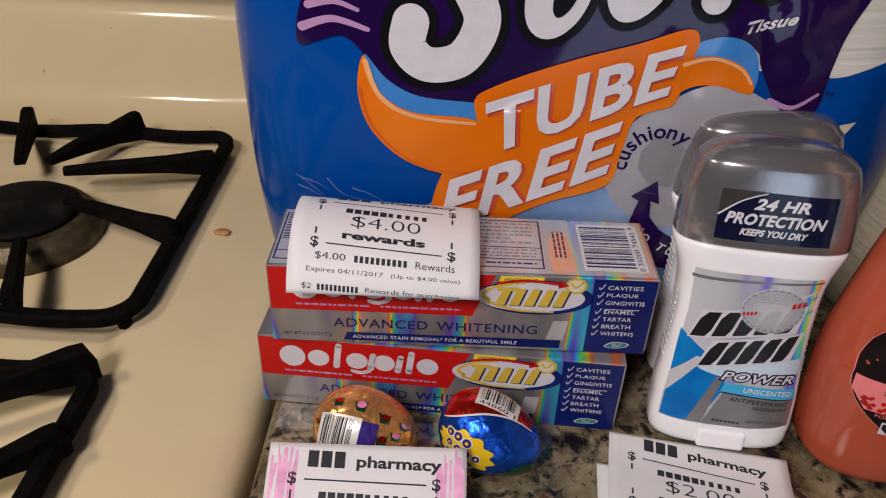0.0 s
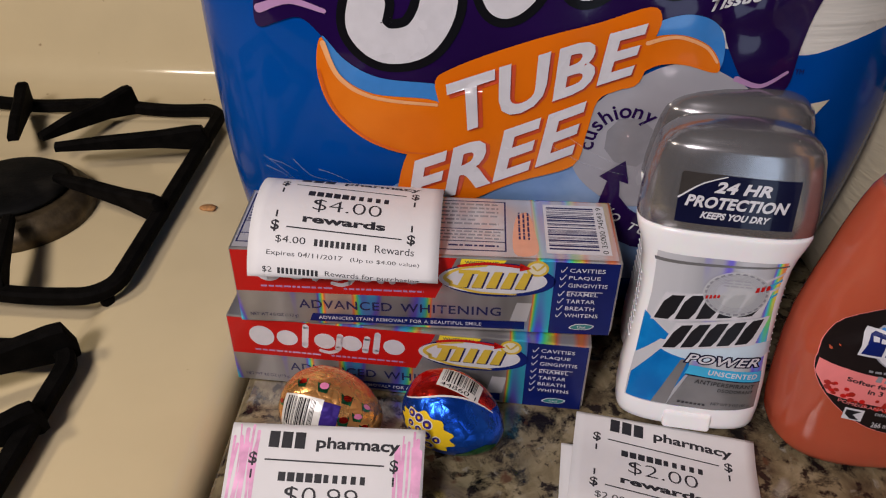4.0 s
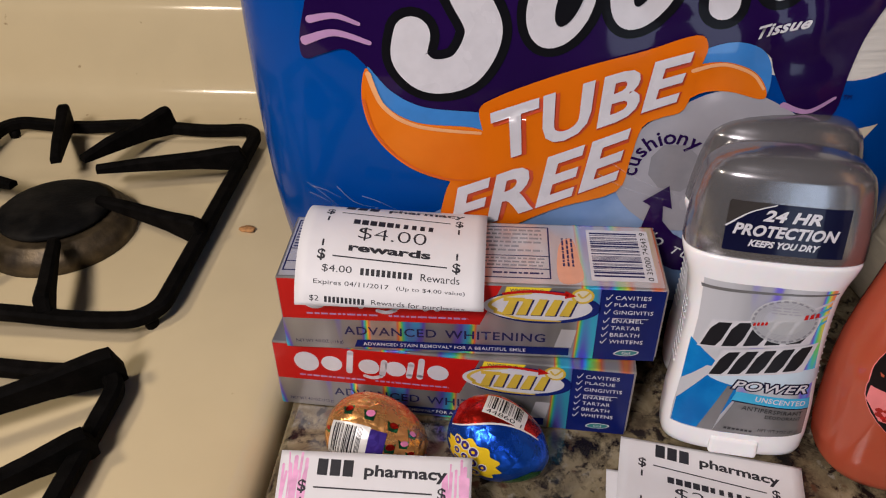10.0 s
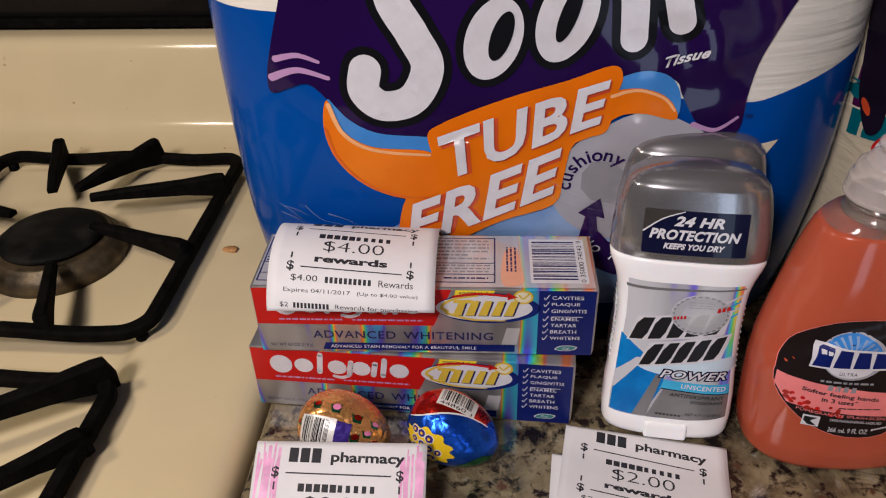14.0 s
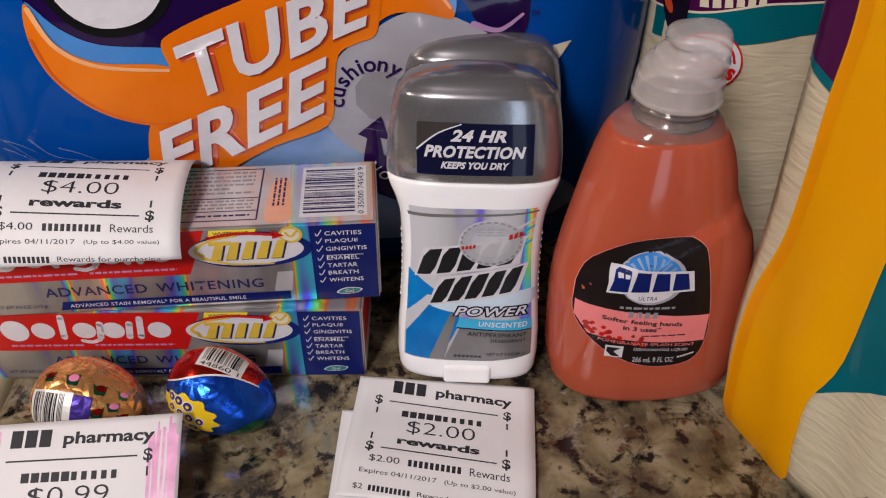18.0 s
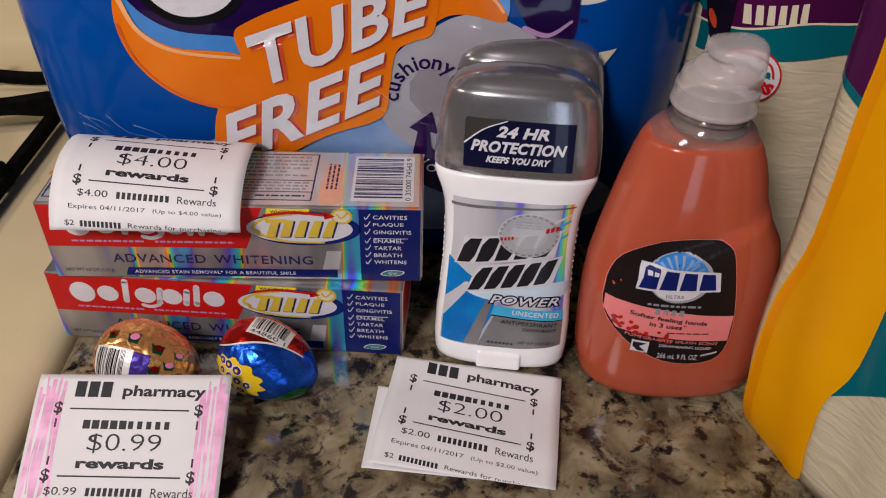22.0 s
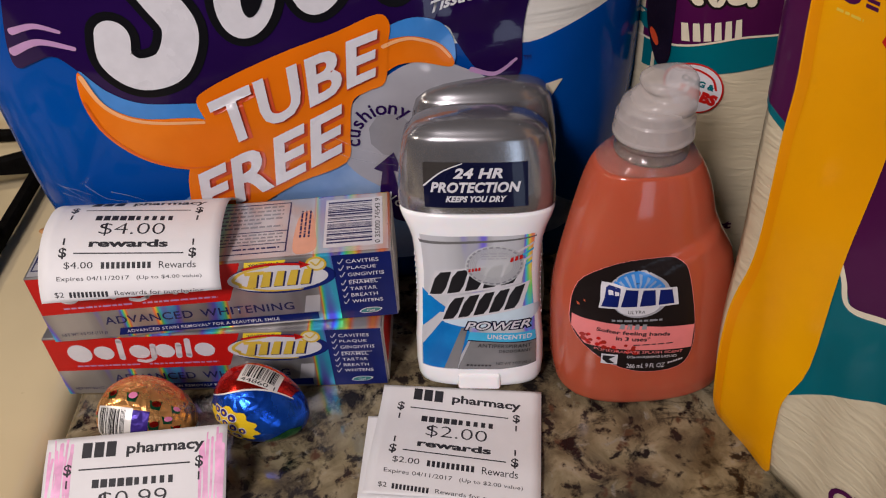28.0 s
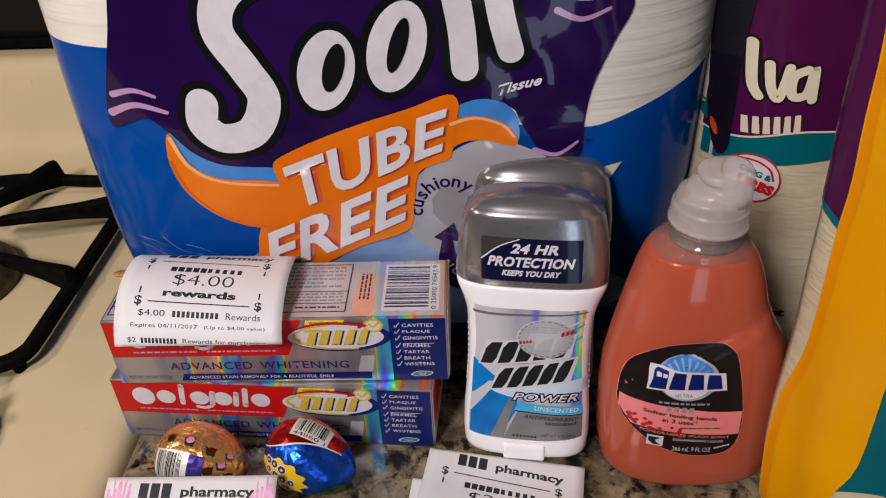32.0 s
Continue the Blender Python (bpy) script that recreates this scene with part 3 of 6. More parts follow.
# ---------------------------------------------------------------- toothpaste cartons
BL, BD, BH = 0.1665, 0.046, 0.0412
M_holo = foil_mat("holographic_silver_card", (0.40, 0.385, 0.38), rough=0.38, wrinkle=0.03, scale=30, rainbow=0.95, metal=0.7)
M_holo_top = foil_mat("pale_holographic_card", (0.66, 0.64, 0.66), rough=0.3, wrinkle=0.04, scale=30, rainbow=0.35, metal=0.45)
M_red = mat("red_card_print", (0.50, 0.009, 0.007), 0.42, 0.0, vary=0.06, scale=60, coat=0.05, spec=0.2, color2=(0.48, 0.01, 0.01), stain=0.4, stain_scale=25)
M_navy = mat("navy_foil_print", (0.004, 0.010, 0.105), 0.3, 0.0, vary=0.1, scale=60, coat=0.08, spec=0.2, color2=(0.006, 0.019, 0.16), stain=0.8, stain_scale=25)
M_navytext = print_mat("navy_text", (0.012, 0.014, 0.09), 0.4, 0.1)
M_gold = print_mat("gold_print", (0.66, 0.46, 0.05), 0.3, 0.3)
M_yellow = print_mat("yellow_print", (0.85, 0.68, 0.03), 0.3, 0.3)
M_green = print_mat("green_print", (0.02, 0.20, 0.20), 0.3, 0.3)
M_card = mat("grey_card", (0.42, 0.38, 0.34), 0.7, vary=0.1, scale=200)


def carton_base(m, group):
    t = thing("toothpaste_box", m, "", "toothpaste box", group)
    bm = box(bmesh.new(), 0, BL, 0, BD, 0, BH, 0.0007, 2)
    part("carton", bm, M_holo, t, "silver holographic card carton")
    bm = box(bmesh.new(), BL - 0.0001, BL + 0.0006, 0.0012, BD - 0.0012, 0.0015, BH - 0.0012, 0.0002, 1)
    part("end_flap", bm, M_card, t, "grey card end flap")
    return t


G_BOX = "two stacked toothpaste boxes"
box_top = carton_base(pose(0.0, 0.0, BH + 0.0004, 0, 0, 0.3), G_BOX)
tagged(box_top, "silver and red holographic toothpaste carton lying on another one")
box_low = carton_base(pose(-0.0085, 0.0035, 0.0, 0, 0, -3.4), G_BOX)
tagged(box_low, "silver and red holographic toothpaste carton lying on the granite")

# ---------------------------------------------------------------- deodorant sticks
M_white_pl = mat("white_plastic", (0.91, 0.91, 0.93), 0.25, vary=0.02, scale=60, coat=0.15, sss=0.15, stain=0.1)
M_cap_grey = mat("silver_grey_plastic", (0.31, 0.305, 0.32), 0.24, 0.75, vary=0.06, scale=700, coat=0.6, coat_rough=0.08, stain=0.15, stain_scale=40)
M_hr = mat("dark_navy_label", (0.006, 0.007, 0.030), 0.3, vary=0.2, coat=0.3, coat_rough=0.05, spec=0.1)
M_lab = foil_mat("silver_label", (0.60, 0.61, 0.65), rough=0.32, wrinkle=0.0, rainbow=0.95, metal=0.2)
M_lab_blue = mat("blue_label_print", (0.0, 0.14, 0.46), 0.3, 0.0, vary=0.1, coat=0.15, spec=0.2, color2=(0.01, 0.24, 0.56), stain=0.6, stain_scale=60)
M_lab_cyan = print_mat("cyan_print", (0.05, 0.42, 0.70), 0.25, 0.3)
M_lab_grey = mat("grey_label_print", (0.26, 0.26, 0.27), 0.25, 0.5, vary=0.1, coat=0.4)
M_stick = print_mat("dark_print", (0.01, 0.01, 0.014), 0.3, 0.3)

DPROF = [(0.0, 0.0285, 0.0125), (0.0012, 0.0302, 0.0138), (0.004, 0.0312, 0.0148), (0.012, 0.0318, 0.0154), (0.025, 0.0315, 0.0154), (0.038, 0.0304, 0.0152), (0.050, 0.0296, 0.0150),
         (0.062, 0.0294, 0.0151), (0.074, 0.0297, 0.0153), (0.082, 0.0304, 0.0156), (0.088, 0.0320, 0.0159), (0.0935, 0.0342, 0.0164), (0.0970, 0.0352, 0.0168), (0.0990, 0.0350, 0.0167)]
DCAP = [(0.0993, 0.0350, 0.0168), (0.1000, 0.0355, 0.0172), (0.109, 0.0352, 0.0171), (0.120, 0.0341, 0.0168), (0.129, 0.0325, 0.0163), (0.1325, 0.0314, 0.0159), (0.1338, 0.0308, 0.0155),
        (0.1346, 0.0298, 0.0148), (0.1360, 0.0287, 0.0140), (0.1382, 0.0260, 0.0124), (0.1402, 0.0212, 0.0100), (0.1414, 0.0150, 0.0072), (0.1420, 0.008, 0.0040), (0.1421, 0.002, 0.001)]


def prof_at(prof, z):
    for (z0, a0, b0), (z1, a1, b1) in zip(prof, prof[1:]):
        if z <= z1:
            f = max(0, (z - z0) / (z1 - z0))
            return a0 + (a1 - a0) * f, b0 + (b1 - b0) * f
    return prof[-1][1:]


def stick_front(u, v, off=0.0):
    hx, hy = prof_at(DPROF if v < 0.0992 else DCAP, v)
    k = min(0.995, abs(u) / hx)
    return (u, -hy * (1 - k ** 3.0) ** (1 / 3.0) - off, v)


def stick_base(m):
    t = thing("deodorant_stick", m, "", "deodorant", "two deodorant sticks")
    bm = bmesh.new()
    loft(bm, [[(x, y, z) for x, y in superellipse(a, b, 3.0, 64)] for z, a, b in DPROF])
    body = part("body", bm, M_white_pl, t, "white plastic waisted body", smooth=True)
    bm = bmesh.new()
    loft(bm, [[(x, y, z) for x, y in superellipse(a, b, 3.0, 64)] for z, a, b in DCAP])
    part("cap", bm, M_cap_grey, t, "silver grey plastic cap", smooth=True)
    for sgn in (-1, 1):
        for i in range(11):
            z = 0.040 + i * 0.0032
            a = prof_at(DPROF, z)[0]
            bm = bmesh.new()
            bmesh.ops.create_cube(bm, size=1)
            for v in bm.verts:
                v.co = Vector((sgn * (a - 0.0009) + v.co.x * 0.0022, v.co.y * 0.009, z + v.co.z * (0.0016 if v.co.x * sgn < 0 else 0.0006)))
            part("grip_rib", bm, M_white_pl, t)
    bm = box(bmesh.new(), -0.0105, 0.0105, -0.0166, -0.010, 0.0003, 0.0095, 0.0016, 3)
    part("dial_tab", bm, M_white_pl, t, "white plastic turning tab")
    return t


stick_a = stick_base(pose(0.2052, -0.0035, 0.0018, -9.5, 0, -6.7))
tagged(stick_a, "white deodorant stick with silver-grey cap and blue silver label")
stick_b = stick_base(pose(0.2132, 0.0412, 0.0008, -4.0, 0, -3.0))
tagged(stick_b, "white deodorant stick with silver-grey cap standing behind the other one")

# ---------------------------------------------------------------- dish soap
M_soap = mat("coral_soap_in_plastic", (0.45, 0.088, 0.043), 0.2, vary=0.03, scale=20, coat=0.5, coat_rough=0.06, spec=0.2, sss=0.4, stain=0.6, stain_scale=14, color2=(0.50, 0.125, 0.075))
M_clear = mat("clear_plastic", (0.86, 0.76, 0.70), 0.10, vary=0.02, trans=0.9, ior=1.2, coat=0.4)
M_frost = mat("frosted_white_plastic", (0.66, 0.60, 0.58), 0.28, vary=0.03, coat=0.3, alpha=0.45)
M_blacklab = mat("black_label_print", (0.012, 0.008, 0.008), 0.35, vary=0.15, coat=0.08, spec=0.15)
M_pinklab = print_mat("pink_label_print", (0.80, 0.22, 0.22), 0.3, 0.4)
SOAP = [(0.0, 0.249, 0.319, 0.020), (0.0015, 0.2455, 0.3228, 0.0235), (0.006, 0.2425, 0.3258, 0.0262), (0.015, 0.2410, 0.3268, 0.0272), (0.032, 0.2401, 0.3264, 0.0272), (0.050, 0.2396, 0.3244, 0.0265),
        (0.064, 0.2402, 0.3226, 0.0254), (0.0765, 0.2420, 0.3203, 0.0242), (0.083, 0.2431, 0.3182, 0.0235), (0.089, 0.2443, 0.3146, 0.0228), (0.095, 0.2455, 0.3112, 0.0222), (0.103, 0.2471, 0.3080, 0.0214),
        (0.112, 0.2491, 0.3056, 0.0204), (0.119, 0.2508, 0.3032, 0.0193), (0.125, 0.2528, 0.3004, 0.0181), (0.1295, 0.2556, 0.2976, 0.0168), (0.1325, 0.2590, 0.2955, 0.0155)]
SCX, SCY = 0.2840, -0.008


def soap_at(z):
    for a, b in zip(SOAP, SOAP[1:]):
        if z <= b[0]:
            f = max(0, (z - a[0]) / (b[0] - a[0]))
            return [p + (q - p) * f for p, q in zip(a, b)][1:]
    return SOAP[-1][1:]


def soap_ridge(u, v):
    """The moulded swell under a line that sweeps up across the front."""
    k = min(1, max(0, (u + 0.040) / 0.072))
    line = 0.064 + 0.040 * k ** 0.62
    f = min(1, max(0, (line - v) / 0.005))
    return 0.0028 * f * f * (3 - 2 * f) - 0.0014


def soap_front(u, v, off=0.0):
    l, r, d = soap_at(v)
    c, h = (l + r) / 2 - SCX, (r - l) / 2
    k = min(0.995, abs(u - c) / h)
    w = (1 - k ** 2.5) ** (1 / 2.5)
    return (u, -d * w - soap_ridge(u, v) * min(1, w * 1.5) - off, v)


def soap_rings(z0, z1, n):
    out = []
    for j in range(n + 1):
        z = z0 + (z1 - z0) * j / n
        l, r, d = soap_at(z)
        ring = []
        for x, y in superellipse((r - l) / 2, d, 2.5, 96):
            u = x + (l + r) / 2 - SCX
            ring.append((u, y - (soap_ridge(u, z) * min(1, -y / d * 1.5) if y < 0 else 0), z))
        out.append(ring)
    return out


soap = thing("dish_soap_bottle", pose(SCX, SCY, 0, 0, 0, 0), "clear plastic bottle of coral dish soap with a frosted cap", "dish soap")
part("liquid", loft(bmesh.new(), soap_rings(0.0, 0.006, 5)[:-1] + soap_rings(0.006, 0.1290, 62)), M_soap, soap, "coral pink soap filling the bottle", smooth=True)
part("shoulder", loft(bmesh.new(), soap_rings(0.1291, 0.1325, 5), cap0=False), M_clear, soap, "clear empty shoulder of the bottle", smooth=True)


def turned(cx, cy, prof, n=48, ribs=0, deep=0.0):
    bm = bmesh.new()
    loft(bm, [[(cx + (r - (deep if ribs and k and i % 2 else 0)) * math.cos(2 * math.pi * i / n), cy + (r - (deep if ribs and k and i % 2 else 0)) * math.sin(2 * math.pi * i / n), z) for i in range(n)] for r, z, k in prof])
    return bm


NX, NY = 0.2778 - SCX, 0.002
part("neck", turned(NX, NY, [(0.0152, 0.1318, 0), (0.0152, 0.1335, 0), (0.0138, 0.134, 0), (0.0138, 0.1362, 0), (0.0146, 0.1366, 0), (0.0146, 0.1376, 0), (0.0138, 0.1380, 0), (0.0138, 0.1402, 0)]), M_clear, soap, "clear threaded neck", smooth=True)
cap = part("cap", turned(NX, NY, [(0.0150, 0.1394, 0), (0.0160, 0.1396, 0), (0.0165, 0.1400, 0), (0.0165, 0.1412, 0), (0.0162, 0.1416, 0), (0.0161, 0.1422, 1), (0.0158, 0.1478, 1), (0.0156, 0.1482, 0), (0.0149, 0.1486, 0), (0.0146, 0.1492, 0), (0.0143, 0.1515, 0), (0.0138, 0.1532, 0), (0.0126, 0.1542, 0), (0.006, 0.1546, 0)], 72, 1, 0.0003),
           M_frost, soap, "frosted ribbed screw cap", smooth=True)
bm = bmesh.new()
loft(bm, [[(NX + x + dx, NY + y, z + (x + dx) * 0.06) for x, y in superellipse(a, b, 2.6, 40)] for z, a, b, dx in
          ((0.1515, 0.0132, 0.0130, 0.0016), (0.1550, 0.0126, 0.0122, 0.0024), (0.1568, 0.0122, 0.0116, 0.0028), (0.1574, 0.0108, 0.0112, 0.0040), (0.1580, 0.0098, 0.0110, 0.0050), (0.1602, 0.0096, 0.0106, 0.0050),
           (0.1608, 0.0106, 0.0105, 0.0040), (0.1618, 0.0110, 0.0104, 0.0035), (0.1634, 0.0107, 0.0101, 0.0035), (0.1645, 0.0100, 0.0094, 0.0036), (0.1650, 0.0084, 0.0078, 0.0036), (0.1652, 0.005, 0.0045, 0.0036))])
part("spout_lid", bm, M_frost, soap, "frosted flip lid", smooth=True)
# ---------------------------------------------------------------- foil eggs
M_egg_gold = foil_mat("copper_gold_foil", (0.96, 0.47, 0.16), (0.92, 0.56, 0.25), rough=0.27, wrinkle=0.55, scale=110, metal=0.8)
M_egg_blue = foil_mat("blue_foil", (0.01, 0.09, 0.62), (0.02, 0.16, 0.75), rough=0.27, wrinkle=0.4, scale=85, metal=0.8)
M_egg_red = foil_mat("red_foil", (0.75, 0.03, 0.02), rough=0.25, wrinkle=0.4, scale=85)
M_egg_purple = foil_mat("purple_foil", (0.06, 0.03, 0.28), rough=0.3, wrinkle=0.3, metal=0.5)
M_egg_green = foil_mat("green_foil", (0.04, 0.30, 0.14), rough=0.25, wrinkle=0.4)
M_egg_white = mat("white_foil_print", (0.75, 0.73, 0.70), 0.35, 0.2, vary=0.05, bump=0.3, bump_scale=300)
EA, EB = 0.0232, 0.0178   # half length and half width


def egg_at(a, e, off=0.0):
    """Egg surface, long axis x: a round the axis from the top towards the front, e along the axis, both in radians."""
    x = math.sin(e)
    r = math.cos(e) * (1 + 0.16 * -x) * EB
    p = Vector((x * EA, -r * math.sin(a), r * math.cos(a)))
    n = Vector((p.x / EA ** 2, p.y / EB ** 2, p.z / EB ** 2)).normalized()
    crease = 0.00025 * noise.noise(p * 260)
    return p + n * (off + crease)


def egg_base(m, label, foil, foil_label):
    t = thing("foil_egg", m, label, "chocolate egg", "two foil eggs")
    bm = bmesh.new()
    n = 48
    loft(bm, [[egg_at(2 * math.pi * i / n, -math.pi / 2 + math.pi * j / 32) for i in range(n)] for j in range(1, 32)])
    bmesh.ops.recalc_face_normals(bm, faces=bm.faces)
    part("foil", bm, foil, t, foil_label, smooth=True)
    return t


egg_a = egg_base(pose(0.0445, -0.0290, 0.0178, 8, 8, -8), "chocolate egg in copper-gold foil lying on the granite", M_egg_gold, "creased copper-gold foil")
egg_b = egg_base(pose(0.0985, -0.0285, 0.0180, 8, 16, -16), "chocolate egg in blue and red foil lying on the granite", M_egg_blue, "creased blue foil")

# ---------------------------------------------------------------- paper towel packs
M_tpurple = mat("plum_film", (0.062, 0.004, 0.050), 0.3, vary=0.12, scale=20, bump=0.15, bump_scale=40, coat=0.15, coat_rough=0.08, spec=0.15, color2=(0.05, 0.004, 0.048), stain=0.7, stain_scale=12)
M_teal = mat("teal_film", (0.0, 0.115, 0.150), 0.3, vary=0.1, scale=20, bump=0.15, bump_scale=40, coat=0.1, coat_rough=0.08, spec=0.15)
M_tyellow = mat("yellow_film", (0.74, 0.315, 0.0), 0.3, vary=0.06, scale=18, bump=0.2, bump_scale=35, coat=0.06, coat_rough=0.1, spec=0.12, color2=(0.76, 0.38, 0.002), stain=0.7, stain_scale=10)
def towel_mat():
    """White quilted towels under clear film: soft ripples across the sheet."""
    m = mat("quilted_towel_in_film", (0.58, 0.51, 0.36), 0.4, vary=0.04, scale=60, coat=0.3, coat_rough=0.18, stain=0.3)
    nt = m.node_tree
    co = nt.nodes.new("ShaderNodeTexCoord")
    mp = nt.nodes.new("ShaderNodeMapping")
    mp.inputs["Scale"].default_value = (70, 70, 260)
    nt.links.new(co.outputs["Object"], mp.inputs["Vector"])
    n = nt.nodes.new("ShaderNodeTexNoise")
    n.inputs["Scale"].default_value, n.inputs["Detail"].default_value, n.inputs["Distortion"].default_value = 1.0, 2, 0.6
    nt.links.new(mp.outputs["Vector"], n.inputs["Vector"])
    bp = nt.nodes.new("ShaderNodeBump")
    bp.inputs["Strength"].default_value, bp.inputs["Distance"].default_value = 0.42, 0.002
    nt.links.new(n.outputs["Fac"], bp.inputs["Height"])
    nt.links.new(bp.outputs["Normal"], nt.nodes["Principled BSDF"].inputs["Normal"])
    return m


M_towel = towel_mat()

TA = dict(cx=0.390, cy=0.170, hx=0.098, hy=0.120, h=0.30)
towel_a = thing("paper_towel_pack", pose(TA["cx"], TA["cy"], 0), "plum, teal and white film-wrapped pack of paper towels", "paper towels", "paper towel packs")


def towel_a_front(u, v, off=0.0):
    k = min(0.999, abs(u) / TA["hx"])
    return (u, -TA["hy"] * (1 - k ** 5) ** (1 / 3) - 0.001 * noise.noise(Vector((u * 30, 1, v * 25))) - off, v)


bm = bmesh.new()
ring = []
for i in range(80):
    t = 2 * math.pi * i / 80
    c, s = math.cos(t), math.sin(t)
    ring.append((math.copysign(abs(c) ** 0.4, c) * TA["hx"], math.copysign(abs(s) ** (2 / 3), s) * TA["hy"]))
loft(bm, [[(x * k, y * k, z) for x, y in ring] for z, k in ((0, 0.94), (0.006, 0.985), (0.02, 1), (0.1, 1), (0.2, 1), (0.29, 1), (0.297, 0.98), (0.30, 0.9))])
part("film_wrap", bm, M_towel, towel_a, "clear film over white quilted towels", smooth=True)

TBL, TBD, TBH = 0.27, 0.16, 0.30
towel_b = thing("paper_towel_pack", pose(0.3160, -0.0365, 0, 0, 0, -72.0), "white, yellow and plum film-wrapped pack of paper towels beside the soap", "paper towels", "paper towel packs")


def towel_b_wave(u, v):
    return 0.0018 * math.sin(u * 45 + v * 14) + 0.0011 * math.sin(u * 190 + 22 * v) * math.exp(-((v - 0.05) / 0.06) ** 2) + 0.0020 * noise.noise(Vector((u * 22, 7, v * 16)))


def towel_b_face(u, v, off=0.0):
    """The pack's broad face: u along it towards the room, v up; bulging at mid height."""
    e = min(u + 0.001, TBL - 0.005 - u)
    round_ = 0.004 * max(0, 1 - max(0, e) / 0.008) ** 2 - 0.0038 * math.exp(-((v - 0.05) / 0.05) ** 2) * max(0, 1 - max(0, u) / 0.06)
    foot = 0.0022 * max(0, 1 - v / 0.015) ** 2
    return (u - 0.060 * v, round_ + foot - towel_b_wave(u, v) - 0.020 * v - off, v)


bm = bmesh.new()
nu, nv = 50, 34
front = [[bm.verts.new(towel_b_face(-0.001 + (TBL - 0.004) * i / nu, TBH * j / nv)) for i in range(nu + 1)] for j in range(nv + 1)]
back = [[bm.verts.new((-0.001 + (TBL - 0.004) * i / nu, TBD, TBH * j / nv)) for i in (0, nu)] for j in range(nv + 1)]
for j in range(nv):
    for i in range(nu):
        bm.faces.new((front[j][i], front[j][i + 1], front[j + 1][i + 1], front[j + 1][i]))
    bm.faces.new((back[j][0], front[j][0], front[j + 1][0], back[j + 1][0]))
    bm.faces.new((front[j][nu], back[j][1], back[j + 1][1], front[j + 1][nu]))
    bm.faces.new((back[j][1], back[j][0], back[j + 1][0], back[j + 1][1]))
bm.faces.new(front[nv] + list(reversed(back[nv])))
bm.faces.new(list(reversed(front[0])) + back[0])
bmesh.ops.recalc_face_normals(bm, faces=bm.faces)
part("film_wrap", bm, M_towel, towel_b, "clear film over white quilted towels", smooth=True)

# ---------------------------------------------------------------- receipts
M_paper = mat("thermal_paper", (0.71, 0.70, 0.715), 0.55, vary=0.02, scale=80, bump=0.05, bump_scale=300, stain=0.1, color2=(0.66, 0.65, 0.68))
M_ink = mat("thermal_ink", (0.016, 0.016, 0.022), 0.6, vary=0.25, scale=900)
M_pink = mat("pink_marker", (0.80, 0.38, 0.62), 0.55, vary=0.2, scale=150, stain=0.6, color2=(0.80, 0.55, 0.72), stain_scale=40)
RW = 0.0795


def sheet(t, surf, length, material=M_paper, name="paper"):
    bm = bmesh.new()
    nu, nv = 16, 40
    top = [[bm.verts.new(surf(RW * i / nu, -length * j / nv, 0.0)) for i in range(nu + 1)] for j in range(nv + 1)]
    low = [[bm.verts.new(surf(RW * i / nu, -length * j / nv, -0.00012)) for i in range(nu + 1)] for j in range(nv + 1)]
    for j in range(nv):
        for i in range(nu):
            bm.faces.new((top[j + 1][i], top[j + 1][i + 1], top[j][i + 1], top[j][i]))
            bm.faces.new((low[j][i], low[j][i + 1], low[j + 1][i + 1], low[j + 1][i]))
    for j in range(nv):
        bm.faces.new((top[j][0], low[j][0], low[j + 1][0], top[j + 1][0]))
        bm.faces.new((top[j + 1][nu], low[j + 1][nu], low[j][nu], top[j][nu]))
    for i in range(nu):
        bm.faces.new((top[0][i + 1], low[0][i + 1], low[0][i], top[0][i]))
        bm.faces.new((top[nv][i], low[nv][i], low[nv][i + 1], top[nv][i + 1]))
    return part(name, bm, material, t, "", smooth=True)


def bent(path):
    """A sheet that follows a side profile [(along, height), ...] by its own length; v runs down from 0."""
    pts = [Vector(p) for p in path]
    acc = [0.0]
    for a, b in zip(pts, pts[1:]):
        acc.append(acc[-1] + (b - a).length)

    def surf(u, v, off):
        s = min(max(-v, 0), acc[-1] - 1e-6)
        i = max(k for k in range(len(acc) - 1) if acc[k] <= s)
        f = (s - acc[i]) / (acc[i + 1] - acc[i])
        p = pts[i] + (pts[i + 1] - pts[i]) * f
        d0 = (pts[i + 1] - pts[i]).normalized()
        n = Vector((d0.y, -d0.x))
        if n.y < 0:
            n = -n
        q = p + n * off
        return (u, -q.x, q.y)
    return surf


def smooth_path(keys, n=8):
    return curve_pts(keys, n, False)


